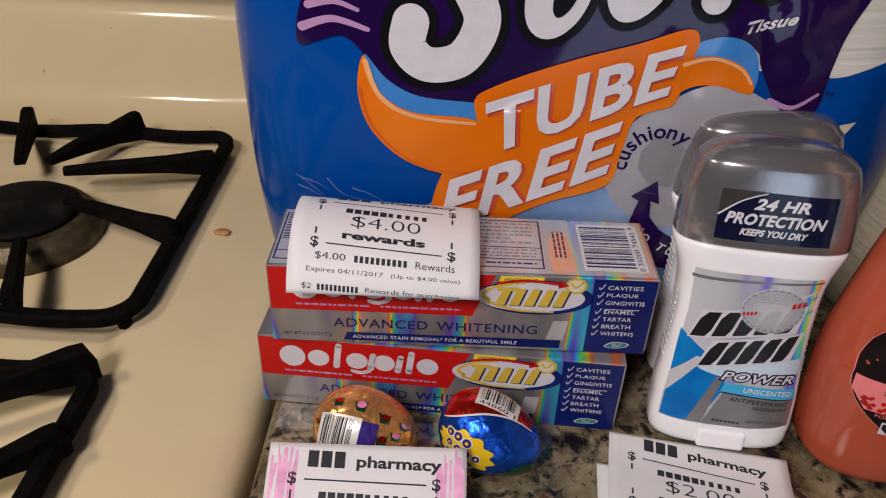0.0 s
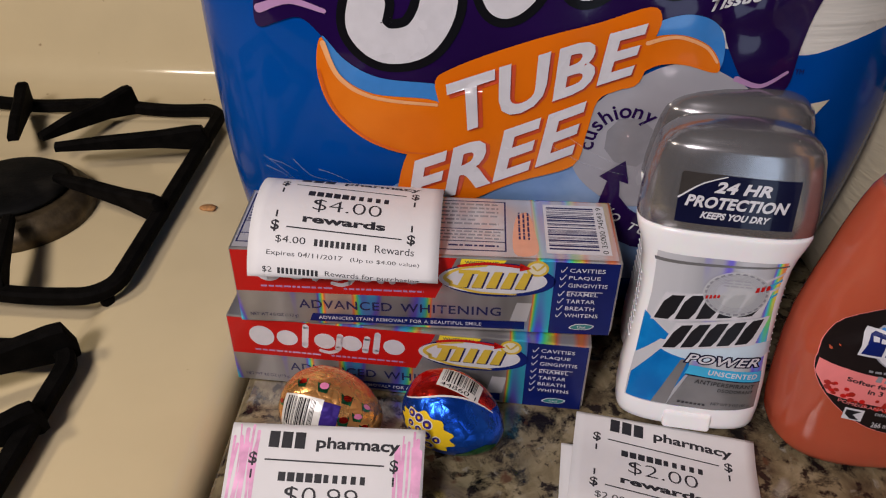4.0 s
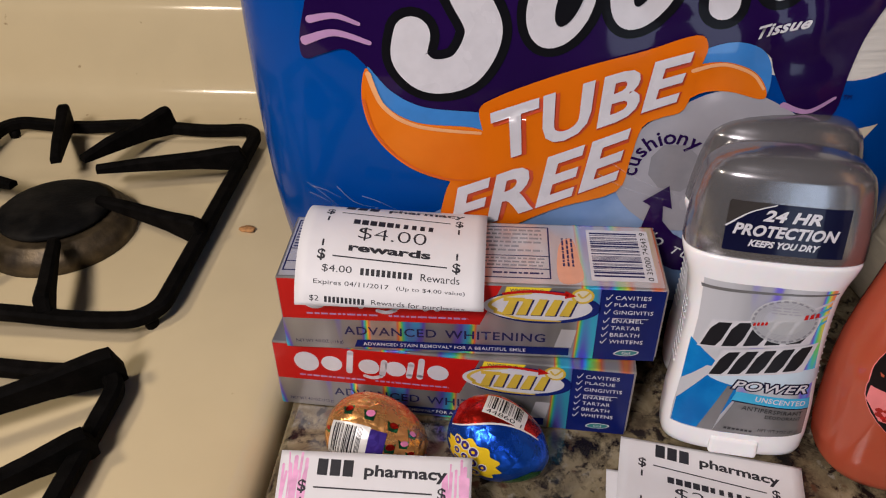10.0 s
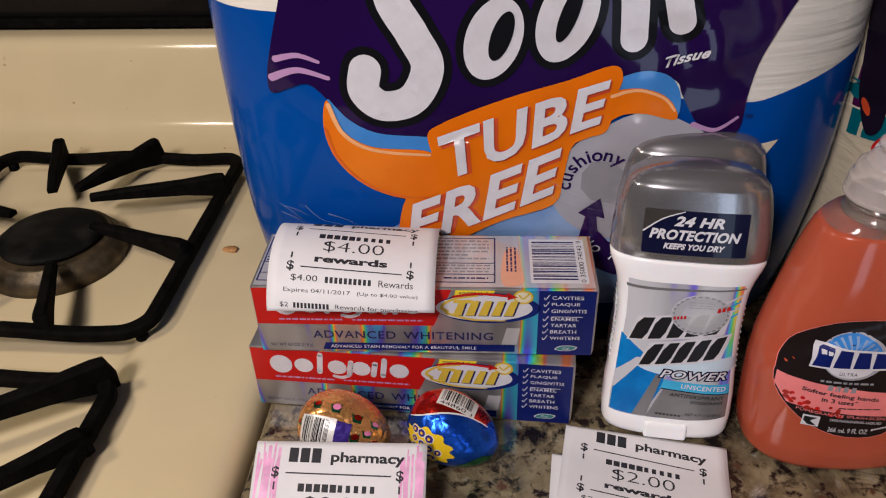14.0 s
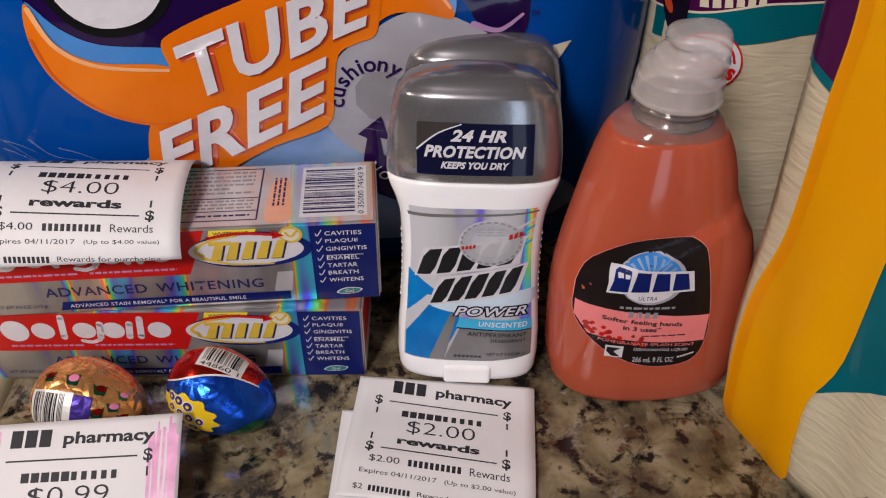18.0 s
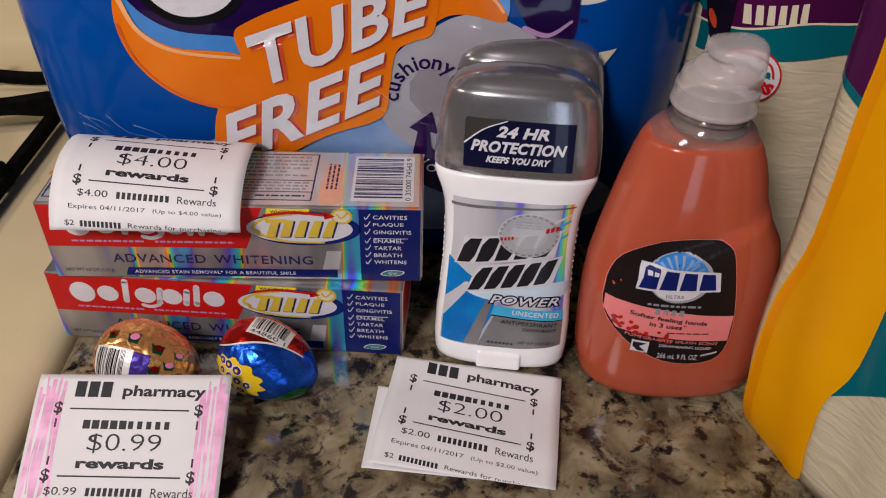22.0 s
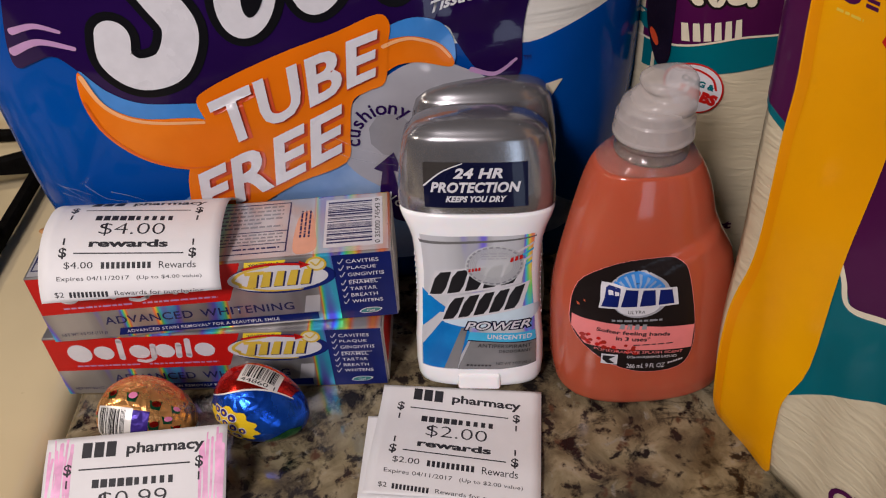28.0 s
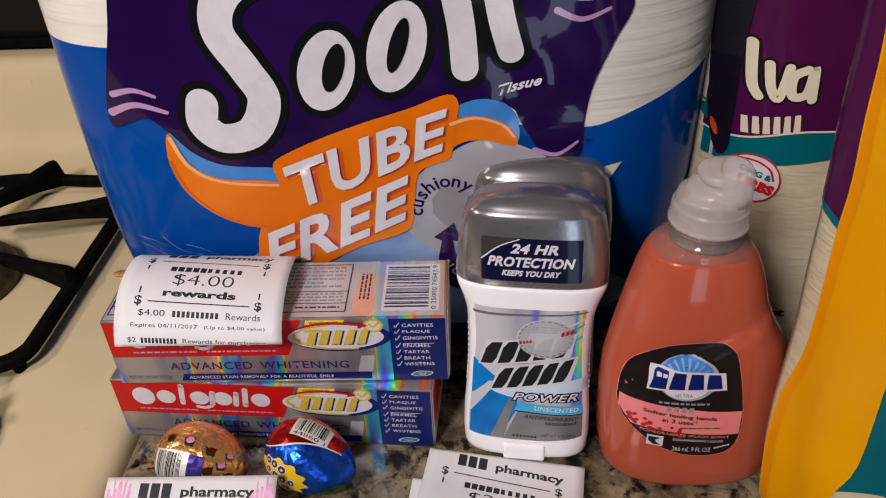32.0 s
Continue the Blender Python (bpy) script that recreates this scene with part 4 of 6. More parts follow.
def receipt(m, label, amount, surf, length, group="rewards receipts", shift=0.0, pink=False, upto=1.2, skew=0.0):
    t = thing("receipt", m, label, "receipt", group)
    paper = sheet(t, surf, length)
    W = RW

    def put(bm, name="print", dv=0.0, off=0.00008, material=M_ink, step=0.006):
        if material is M_ink:
            for v in bm.verts:
                v.co.y = min(-0.0004, max(-length + 0.0002, v.co.y + skew * (v.co.x - W / 2)))
        decal(name, bm, surf, off, material, paper, step=step)

    def words(s, u0, u1, vc, h, bold=0.0, name="lettering"):
        if vc + shift > upto:
            return
        bm = letters(s, 0.01, 1.0, 0, bold)
        put(fit_box(bm, u0 * W, u1 * W, -(vc + shift) * W - h * W / 2, -(vc + shift) * W + h * W / 2), name)

    def bars(u0, u1, vc, h, n, slant=0.0, gap=0.25, name="logo_bar"):
        if vc + shift > upto:
            return
        bm = bmesh.new()
        w = (u1 - u0) / n
        for i in range(n):
            a, b = (u0 + w * i) * W, (u0 + w * (i + 1 - gap)) * W
            c, d = -(vc + shift) * W - h * W / 2, -(vc + shift) * W + h * W / 2
            flat([(a, c), (b, c), (b + slant * W, d), (a + slant * W, d)], bm)
        put(bm, name)

    if pink:
        rnd = random.Random(5)
        for side in (0, 1):
            for k in range(9):
                u = (0.015 + 0.017 * k) * W if side == 0 else (0.86 + 0.015 * k) * W
                v0 = -rnd.uniform(0.0, 0.12) * W
                v1 = v0 - rnd.uniform(0.5, 1.0) * W
                keys = [(u + rnd.uniform(-0.01, 0.01) * W + 0.0 * i, v0 + (v1 - v0) * i / 4) for i in range(5)]
                bm = stroke(keys, rnd.uniform(0.006, 0.022) * W, 5, 0.7)
                for v in bm.verts:
                    v.co.x, v.co.y = min(max(v.co.x, 0.0006), W - 0.0006), min(max(v.co.y, -length + 0.001), -0.0006)
                put(bm, "pink_streak", off=0.00005 + 0.000002 * k, material=M_pink)
    if shift > -0.1:
        bars(0.20, 0.40, 0.085, 0.085, 3, 0.0, 0.2)
        words("pharmacy", 0.445, 0.875, 0.098, 0.078, 0.0003)
    for vc in (0.19, 0.53):
        if vc + shift < 0.05:
            continue
        for u in (0.13, 0.85):
            words("$", u - 0.022, u + 0.022, vc, 0.070, 0.0002)
        if vc + shift < upto:
            bm = rect(0.19 * W, 0.80 * W, -(vc + shift) * W - 0.004 * W, -(vc + shift) * W + 0.004 * W)
            put(bm, "rule")
    for u in (0.13, 0.85):
        for vc in (0.265, 0.455):
            if 0.03 < vc + shift < upto:
                put(rect((u - 0.005) * W, (u + 0.005) * W, -(vc + shift + 0.022) * W, -(vc + shift - 0.022) * W), "rule")
    bars(0.27, 0.50, 0.27, 0.045, 5, 0, 0.2)
    bars(0.50, 0.73, 0.27, 0.040, 5, 0, 0.45)
    words(amount, 0.31, 0.68, 0.365, 0.100, -0.00012)
    words("rewards", 0.27, 0.71, 0.465, 0.052, 0.0004)
    words(amount, 0.14, 0.30, 0.605, 0.045, 0.0)
    bars(0.345, 0.63, 0.605, 0.040, 10, 0, 0.35)
    words("Rewards", 0.665, 0.87, 0.605, 0.045, 0.0)
    words("Expires 04/11/2017", 0.10, 0.50, 0.685, 0.034)
    words("(Up to " + amount + " value)", 0.54, 0.90, 0.685, 0.030)
    words("$2", 0.08, 0.13, 0.775, 0.034)
    bars(0.16, 0.38, 0.775, 0.032, 10, 0, 0.35)
    words("Rewards for purchasing", 0.41, 0.90, 0.775, 0.034)
    return t


# leaning on the eggs
path_a = smooth_path([(0.0, 0.0300), (0.012, 0.0250), (0.03, 0.0160), (0.05, 0.0070), (0.068, 0.0020), (0.085, 0.0008), (0.11, 0.0006)])
rec_a = receipt(pose(0.0082, -0.0495, 0.0, 0, 0, 0.8), "white rewards receipt with pink marked edges leaning on the eggs", "$0.99", bent(path_a), 0.105, pink=True, skew=-0.02)
# lying on the granite
path_b = smooth_path([(0.0, 0.0022), (0.015, 0.0016), (0.03, 0.0030), (0.045, 0.0042), (0.056, 0.0034), (0.066, 0.0024)])
rec_b = receipt(pose(0.1557, -0.0090, 0.0, 0, 0, -9.4), "white rewards receipt lying on the granite by the deodorant", "$2.00", bent(path_b), 0.0635, skew=-0.085)
under = thing("receipt", pose(0.1475, -0.0270, 0.0, 0, 0, -6.0), "blank white receipt slip lying under another receipt", "receipt", "rewards receipts")
sheet(under, bent(smooth_path([(0.0, 0.0006), (0.02, 0.0005), (0.05, 0.0006)])), 0.046)
# over the upper carton
ZT = BH * 2 + 0.0004
path_c = smooth_path([(-0.0485, ZT + 0.0006), (-0.043, ZT + 0.0085), (-0.032, ZT + 0.0150), (-0.018, ZT + 0.0162), (-0.006, ZT + 0.0130), (0.0035, ZT + 0.0065), (0.0095, ZT - 0.0010), (0.0135, ZT - 0.0100)])
arch = bent(path_c)


def arch_surf(u, v, off):
    x, y, z = arch(u, v, off)
    return (x, y, ZT + (z - ZT) * (0.98 - 0.30 * u / RW) if z > ZT else z)


rec_c = receipt(pose(0.0105, 0.0, 0.0, 0, 0, 0.3), "white rewards receipt arching over the toothpaste boxes", "$4.00", arch_surf, 0.0752, shift=0.15, skew=-0.05)

# ---------------------------------------------------------------- print on the tissue pack
def quad(bm, tl, tr, br, bl):
    """Maps flat work from its own bounds into four corners."""
    xs, ys = [v.co.x for v in bm.verts], [v.co.y for v in bm.verts]
    ax, bx, ay, by = min(xs), max(xs), min(ys), max(ys)
    tl, tr, br, bl = (Vector(p) for p in (tl, tr, br, bl))
    for v in bm.verts:
        f, g = (v.co.x - ax) / (bx - ax), (v.co.y - ay) / (by - ay)
        p = (bl * (1 - f) + br * f) * (1 - g) + (tl * (1 - f) + tr * f) * g
        v.co.x, v.co.y = p.x, p.y
    return bm


def on_pack(name, bm, level, material, label="", step=0.004, parent=None):
    return decal(name, bm, pack_front, 0.0006 + 0.0003 * level, material, parent or tissue, label, step)


on_pack("pale_foot", flat(curve_pts([(-0.105, 0.030), (-0.085, 0.072), (-0.06, 0.092), (-0.02, 0.098), (0.02, 0.105), (0.06, 0.10), (0.10, 0.075), (0.12, 0.03)], 6)), 0, M_sky, "pale blue sky print")
PURPLE = [(-0.104, 0.245), (-0.1111, 0.226), (-0.1156, 0.2085), (-0.1228, 0.187), (-0.1275, 0.170), (-0.1267, 0.161), (-0.1177, 0.164), (-0.1082, 0.1668), (-0.1003, 0.1608), (-0.0905, 0.1485), (-0.0722, 0.139),
          (-0.0491, 0.1365), (-0.0088, 0.1473), (0.0292, 0.167), (0.0481, 0.172), (0.0610, 0.168), (0.0651, 0.1604), (0.0742, 0.1461), (0.0858, 0.1385), (0.0935, 0.1435), (0.0942, 0.1610), (0.0975, 0.1785),
          (0.1056, 0.1972), (0.1119, 0.2087), (0.1119, 0.2153), (0.1055, 0.2189), (0.0937, 0.2153), (0.0813, 0.2172), (0.0790, 0.2223), (0.080, 0.245)]
banner = on_pack("purple_banner", flat(curve_pts(PURPLE, 4)), 1, M_purple, "glossy purple banner print")
for keys, w in (([(-0.1222, 0.1780), (-0.1114, 0.1804), (-0.1015, 0.1776)], 0.0032), ([(-0.1252, 0.1688), (-0.112, 0.1734), (-0.0975, 0.1700)], 0.0038),
                ([(0.0716, 0.1468), (0.0822, 0.1438), (0.0915, 0.1500)], 0.0026), ([(0.0794, 0.2119), (0.0903, 0.2076), (0.1021, 0.2114)], 0.003)):
    on_pack("lilac_highlight", stroke(keys, w, 8, 0.5), 2, M_lilac, parent=banner)
# orange ribbon with its pale and blue edges
on_pack("blue_ribbon", flat(curve_pts([(-0.0990, 0.1600), (-0.0895, 0.1495), (-0.0755, 0.1425), (-0.050, 0.140), (-0.044, 0.134), (-0.06, 0.128), (-0.083, 0.1335), (-0.0945, 0.146)], 6)), 2, M_ltblue, "blue ribbon edge")
ribbon = on_pack("orange_ribbon", flat(curve_pts([(-0.0993, 0.1595), (-0.0930, 0.1440), (-0.0789, 0.1352), (-0.0518, 0.1325), (-0.045, 0.120), (-0.05, 0.105), (-0.0681, 0.1056), (-0.0853, 0.1135), (-0.0979, 0.1277), (-0.1023, 0.145)], 6)),
                 3, M_orange, "orange ribbon print")
M_peach = print_mat("peach_print", (0.82, 0.40, 0.17), 0.3, 0.1)
M_deep = print_mat("deep_orange_print", (0.62, 0.10, 0.004), 0.3, 0.1)
on_pack("ribbon_highlight", stroke([(-0.0988, 0.1570), (-0.0928, 0.1422), (-0.0789, 0.1336), (-0.0518, 0.1308)], 0.0024, 8, 0.6), 4, M_peach, parent=ribbon)
on_pack("ribbon_shade", stroke([(-0.1014, 0.1450), (-0.0968, 0.1284), (-0.0845, 0.1146), (-0.0681, 0.1068), (-0.0520, 0.1058)], 0.0014, 8, 0.6), 4, M_deep, parent=ribbon)
on_pack("ribbon_highlight", stroke([(0.0330, 0.1612), (0.0400, 0.1637), (0.0468, 0.1640), (0.0566, 0.1601), (0.0620, 0.1540)], 0.0018, 8, 0.6), 4, M_peach, parent=ribbon)
on_pack("blue_ribbon", flat(curve_pts([(0.028, 0.160), (0.0341, 0.1690), (0.0469, 0.1735), (0.0583, 0.1702), (0.0640, 0.1608), (0.0628, 0.150), (0.05, 0.1545), (0.036, 0.155)], 6)), 2, M_ltblue)
on_pack("orange_ribbon", flat(curve_pts([(0.028, 0.160), (0.036, 0.1643), (0.0468, 0.1650), (0.0571, 0.1610), (0.0630, 0.1540), (0.0622, 0.1495), (0.0493, 0.1524), (0.0388, 0.1517), (0.028, 0.146)], 6)), 3, M_orange)
BADGE = [(-0.0525, 0.1418), (-0.0460, 0.1475), (-0.0296, 0.1546), (-0.0077, 0.1625), (0.0135, 0.1690), (0.0318, 0.1760), (0.0368, 0.1715), (0.0352, 0.1620), (0.0325, 0.1440), (0.0240, 0.1395), (0.0165, 0.1345),
         (0.0135, 0.1180), (0.0095, 0.1015), (-0.0149, 0.0915), (-0.0338, 0.0800), (-0.050, 0.068), (-0.0725, 0.062), (-0.0705, 0.082), (-0.0650, 0.1050), (-0.0560, 0.1095), (-0.0500, 0.1130), (-0.0500, 0.128)]
badge = on_pack("orange_badge", flat(curve_pts(BADGE, 4)), 4, M_orange, "orange lettering badge")
for word, c in (("TUBE", ((-0.0478, 0.1412), (0.0318, 0.1702), (0.0283, 0.1473), (-0.0452, 0.1160))), ("FREE", ((-0.0615, 0.1025), (0.0120, 0.1352), (0.0085, 0.1090), (-0.0660, 0.0715)))):
    for dx, dy, lv, m, b in ((0.0010, -0.0011, 5, M_redorange, 0.0026), (0, 0, 9, M_wht, 0.0014)):
        bm = quad(letters(word, 0.05, 1.06, 0.0, b), *[(x + dx, y + dy) for x, y in c])
        on_pack("lettering", bm, lv, m, parent=badge)
# brand mark as plain swash, ovals and bars
swash = ([(-0.042, 0.236), (-0.061, 0.2235), (-0.0665, 0.2080), (-0.0575, 0.1905), (-0.0512, 0.1755), (-0.0585, 0.1602), (-0.0725, 0.1568), (-0.0810, 0.1640), (-0.0800, 0.1740)], 0.0150)
bars_ = [([(0.0335, 0.236), (0.0385, 0.2080), (0.0400, 0.1880)], 0.0120), ([(0.0520, 0.236), (0.0555, 0.2120), (0.0600, 0.1950)], 0.0115)]
for grow, lv, m in ((0.0075, 2, M_blk), (0.0, 3, M_wht)):
    on_pack("brand_shape", stroke(swash[0], swash[1] + grow, 10), lv, m, "", parent=banner)
    for cu, cv, a, b, tn in ((-0.0215, 0.1880, 0.0125, 0.0195, -0.32), (0.0105, 0.1980, 0.0125, 0.0215, -0.32)):
        on_pack("brand_shape", oval(cu, cv, a + grow / 2, b + grow / 2, 40, tn), lv, m, parent=banner)
    for keys, w in bars_:
        on_pack("brand_shape", stroke(keys, w + grow, 8), lv, m, parent=banner)
for cu, cv, a, b in ((-0.0180, 0.1895, 0.0046, 0.0118), (0.0112, 0.1990, 0.0038, 0.0130)):
    on_pack("brand_shape", oval(cu, cv, a, b, 30, -0.32), 4, M_blk, parent=banner)
bm = quad(letters("Tissue", 0.01, 1.05, 0.25, 0.0003), (0.0548, 0.1795), (0.0742, 0.1845), (0.0735, 0.1795), (0.0545, 0.1745))
on_pack("lettering", bm, 3, M_wht, parent=banner)
bm = fit_box(letters("TM", 0.004), 0.0948, 0.0984, 0.1490, 0.1512)
on_pack("lettering", bm, 1, M_purple)
bm = stroke([(0.0655, 0.2236), (0.0680, 0.2260), (0.0705, 0.2236), (0.0680, 0.2212), (0.0655, 0.2236)], 0.0006, 6)
on_pack("registered_mark", bm, 3, M_wht, parent=banner)
# grey roll with its arrow
roll = on_pack("grey_roll_print", flat(curve_pts([(0.0078, 0.1130), (0.0110, 0.1260), (0.0200, 0.1370), (0.0300, 0.1440), (0.0414, 0.1511), (0.0545, 0.1532), (0.0703, 0.1469), (0.0810, 0.1390), (0.086, 0.125), (0.075, 0.10), (0.055, 0.082), (0.0345, 0.0795), (0.0201, 0.0875), (0.0105, 0.0990)], 6)),
               2, M_lgrey, "grey printed roll")
on_pack("roll_core", flat([(0.0225, 0.1200), (0.0270, 0.1262), (0.0365, 0.1265), (0.0440, 0.1200), (0.0445, 0.1090), (0.0380, 0.1020), (0.0280, 0.1040), (0.0225, 0.1110)]), 3, M_mgrey, parent=roll)
arc_c, arc_r = (0.0312, 0.1132), 0.0168
turn_at = 193.0
for ch, step_deg in zip("cushiony", (9.5, 9.8, 9.0, 9.5, 5.4, 9.0, 10.0, 9.5)):
    turn_at -= step_deg
    ang = radians(turn_at)
    turn_at -= step_deg
    bm = letters(ch, 0.0102, 1, 0, 0.00018)
    on_pack("lettering", turn2(bm, arc_c[0] + arc_r * math.cos(ang), arc_c[1] + arc_r * math.sin(ang), math.degrees(ang) - 90), 3, M_purple, parent=roll, step=0)
arrow = on_pack("arrow", flat([(0.0222, 0.0962), (0.0328, 0.1052), (0.0360, 0.0925), (0.0318, 0.0940), (0.0330, 0.0850), (0.0390, 0.0775), (0.050, 0.070), (0.060, 0.066), (0.058, 0.050), (0.044, 0.052), (0.030, 0.060), (0.0235, 0.072), (0.0242, 0.083), (0.0262, 0.0938)]), 4, M_purple, "purple arrow", parent=roll)
for ch, u, v, r in (("N", 0.0287, 0.0775, -50), ("O", 0.0330, 0.0720, -42), ("T", 0.0420, 0.0660, -30), ("U", 0.0475, 0.0632, -22)):
    on_pack("lettering", turn2(letters(ch, 0.0068, 1, 0, 0.0001), u, v, r), 5, M_wht, parent=roll, step=0)
on_pack("cream_spike", flat([(0.1140, 0.1366), (0.0940, 0.1335), (0.088, 0.118), (0.1060, 0.1240)]), 1, M_cream)

# ---------------------------------------------------------------- print on the cartons
L, D, Hh = BL, BD, BH
face_f = lambda u, v, off=0.0: (u, -off, v)
face_t = lambda u, v, off=0.0: (u, v, Hh + off)
face_r = lambda u, v, off=0.0: (L + 0.0006 + off, u, v)


def slant_bars(tl, tr, br, bl, n, gap, bm=None, wedge=0.15):
    bm = bm or bmesh.new()
    tl, tr, br, bl = (Vector(p) for p in (tl, tr, br, bl))
    for i in range(n):
        a, b = i / n, (i + 1 - gap) / n
        flat([tuple(bl.lerp(br, a)), tuple(bl.lerp(br, b)), tuple(tl.lerp(tr, b)), tuple(tl.lerp(tr, a + wedge / n))], bm)
    return bm


def bars_fill(u0, u1, v0, v1, rows, seed, cut=0.25):
    """Lines of print too small to read, as thin broken bars."""
    rnd = random.Random(seed)
    bm = bmesh.new()
    for k in range(rows):
        v = v1 - (v1 - v0) * (k + 0.5) / rows
        h = (v1 - v0) / rows * 0.22
        u, end = u0, u0 + (u1 - u0) * (1 if rnd.random() > cut else rnd.uniform(0.4, 0.9))
        while u < end:
            w = rnd.uniform(0.0012, 0.0042)
            rect(u, min(end, u + w), v - h, v + h, bm)
            u += w + 0.0007
    return bm


def frame_lines(u0, u1, v0, v1, w):
    bm = bmesh.new()
    for a, b, c, d in ((u0, u1, v0, v0 + w), (u0, u1, v1 - w, v1), (u0, u0 + w, v0 + w, v1 - w), (u1 - w, u1, v0 + w, v1 - w)):
        rect(a, b, c, d, bm)
    return bm


def barcode(u0, u1, v0, v1, n, seed, upright=True):
    rnd = random.Random(seed)
    bm = bmesh.new()
    ws = [rnd.choice((1, 1, 2, 3)) for _ in range(n * 2)]
    tot = sum(ws)
    p = 0
    for i, w in enumerate(ws):
        a, b = p / tot, (p + w) / tot
        p += w
        if i % 2 == 0:
            if upright:
                rect(u0 + (u1 - u0) * a, u0 + (u1 - u0) * b, v0, v1, bm)
            else:
                rect(u0, u1, v0 + (v1 - v0) * a, v0 + (v1 - v0) * b, bm)
    return bm


def carton_art(t, front_only=False):
    def put(name, bm, lv, m, label="", surf=face_f, parent=None):
        return decal(name, bm, surf, 0.00012 + 0.00007 * lv, m, parent or t, label)
    red = put("red_panel", flat([(0.0006, 0.44 * Hh), (0.53 * L, 0.44 * Hh), (0.585 * L, 0.985 * Hh), (0.0006, 0.985 * Hh)]), 0, M_red, "red printed panel")
    for cu_, a, tall in ((0.095, 0.036, 0.15), (0.168, 0.030, 0.115), (0.275, 0.030, 0.115), (0.350, 0.030, 0.115), (0.470, 0.030, 0.115)):
        put("brand_shape", oval(cu_ * L, 0.735 * Hh, a * L, tall * Hh, 28, 0.0), 1, M_wht, parent=red)
    for cu_, top_ in ((0.217, 0.93), (0.312, 0.83), (0.388, 0.83), (0.418, 0.90)):
        put("brand_shape", stroke([(cu_ * L, 0.64 * Hh), ((cu_ + 0.008) * L, top_ * Hh)], 0.0030, 2), 1, M_wht, parent=red)
    put("brand_shape", stroke([(0.262 * L, 0.585 * Hh), (0.285 * L, 0.565 * Hh), (0.308 * L, 0.60 * Hh)], 0.0020, 4), 1, M_wht, parent=red)
    put("small_print", bars_fill(0.07 * L, 0.26 * L, 0.49 * Hh, 0.545 * Hh, 1, 3, 0), 1, M_lilac, parent=red)
    put("small_print", bars_fill(0.29 * L, 0.50 * L, 0.49 * Hh, 0.545 * Hh, 1, 4, 0), 1, M_lilac, parent=red)
    cu, cv = 0.690 * L, 0.72 * Hh
    ov = put("oval_badge", oval(cu, cv, 0.150 * L, 0.225 * Hh), 1, M_navy, "white and gold oval badge")
    put("oval_field", oval(cu - 0.002, cv, 0.140 * L, 0.19 * Hh), 2, M_wht, parent=ov)
    put("gold_arc", stroke([(cu - 0.120 * L, cv - 0.05 * Hh), (cu - 0.135 * L, cv + 0.02 * Hh), (cu - 0.10 * L, cv + 0.13 * Hh), (cu - 0.03 * L, cv + 0.185 * Hh)], 0.0020, 8, 0.4), 3, M_gold, parent=ov)
    put("gold_arc", stroke([(cu - 0.12 * L, cv - 0.08 * Hh), (cu - 0.05 * L, cv - 0.17 * Hh), (cu + 0.05 * L, cv - 0.185 * Hh)], 0.0016, 8, 0.4), 3, M_gold, parent=ov)
    tq = ((cu - 0.088 * L, cv + 0.11 * Hh), (cu + 0.098 * L, cv + 0.11 * Hh), (cu + 0.082 * L, cv - 0.11 * Hh), (cu - 0.104 * L, cv - 0.11 * Hh))
    put("badge_shape", slant_bars(*[(x + 0.0003, y - 0.0004) for x, y in tq], 5, 0.22), 3, M_navytext, parent=ov)
    put("badge_shape", slant_bars(*tq, 5, 0.3), 4, M_gold, parent=ov)
    put("badge_shape", rect(cu - 0.100 * L, cu - 0.045 * L, cv + 0.075 * Hh, cv + 0.125 * Hh), 5, M_gold, parent=ov)
    put("red_arrow", stroke([(cu - 0.10 * L, cv + 0.17 * Hh), (cu - 0.03 * L, cv + 0.215 * Hh), (cu + 0.06 * L, cv + 0.185 * Hh)], 0.0014, 8), 5, M_red, parent=ov)
    put("red_arrow", flat([(cu + 0.055 * L, cv + 0.13 * Hh), (cu + 0.085 * L, cv + 0.17 * Hh), (cu + 0.055 * L, cv + 0.235 * Hh)]), 5, M_red, parent=ov)
    put("clock_shape", oval(cu + 0.10 * L, cv + 0.17 * Hh, 0.0048, 0.0042), 3, M_gold, parent=ov)
    put("clock_shape", oval(cu + 0.10 * L, cv + 0.17 * Hh, 0.0037, 0.0031), 4, M_cream, parent=ov)
    put("clock_shape", stroke([(cu + 0.088 * L, cv + 0.20 * Hh), (cu + 0.10 * L, cv + 0.15 * Hh), (cu + 0.116 * L, cv + 0.22 * Hh)], 0.0009, 3), 5, M_gold, parent=ov)
    put("yellow_flash", flat([(0.592 * L, 0.90 * Hh), (0.70 * L, 0.90 * Hh), (0.71 * L, 0.98 * Hh), (0.597 * L, 0.98 * Hh)]), 1, M_yellow, "yellow flash")
    put("lettering", fit_box(letters("WHITENING", 0.004, 1, 0, 0.00004), 0.605 * L, 0.69 * L, 0.918 * Hh, 0.958 * Hh), 2, M_navytext)
    put("lettering", fit_box(letters("ADVANCED", 0.008, 1.1, 0, 0.0001), 0.165 * L, 0.415 * L, 0.225 * Hh, 0.345 * Hh), 1, M_navytext)
    put("lettering", fit_box(letters("WHITENING", 0.008, 1.1, 0, 0.0001), 0.438 * L, 0.705 * L, 0.225 * Hh, 0.345 * Hh), 1, M_navytext)
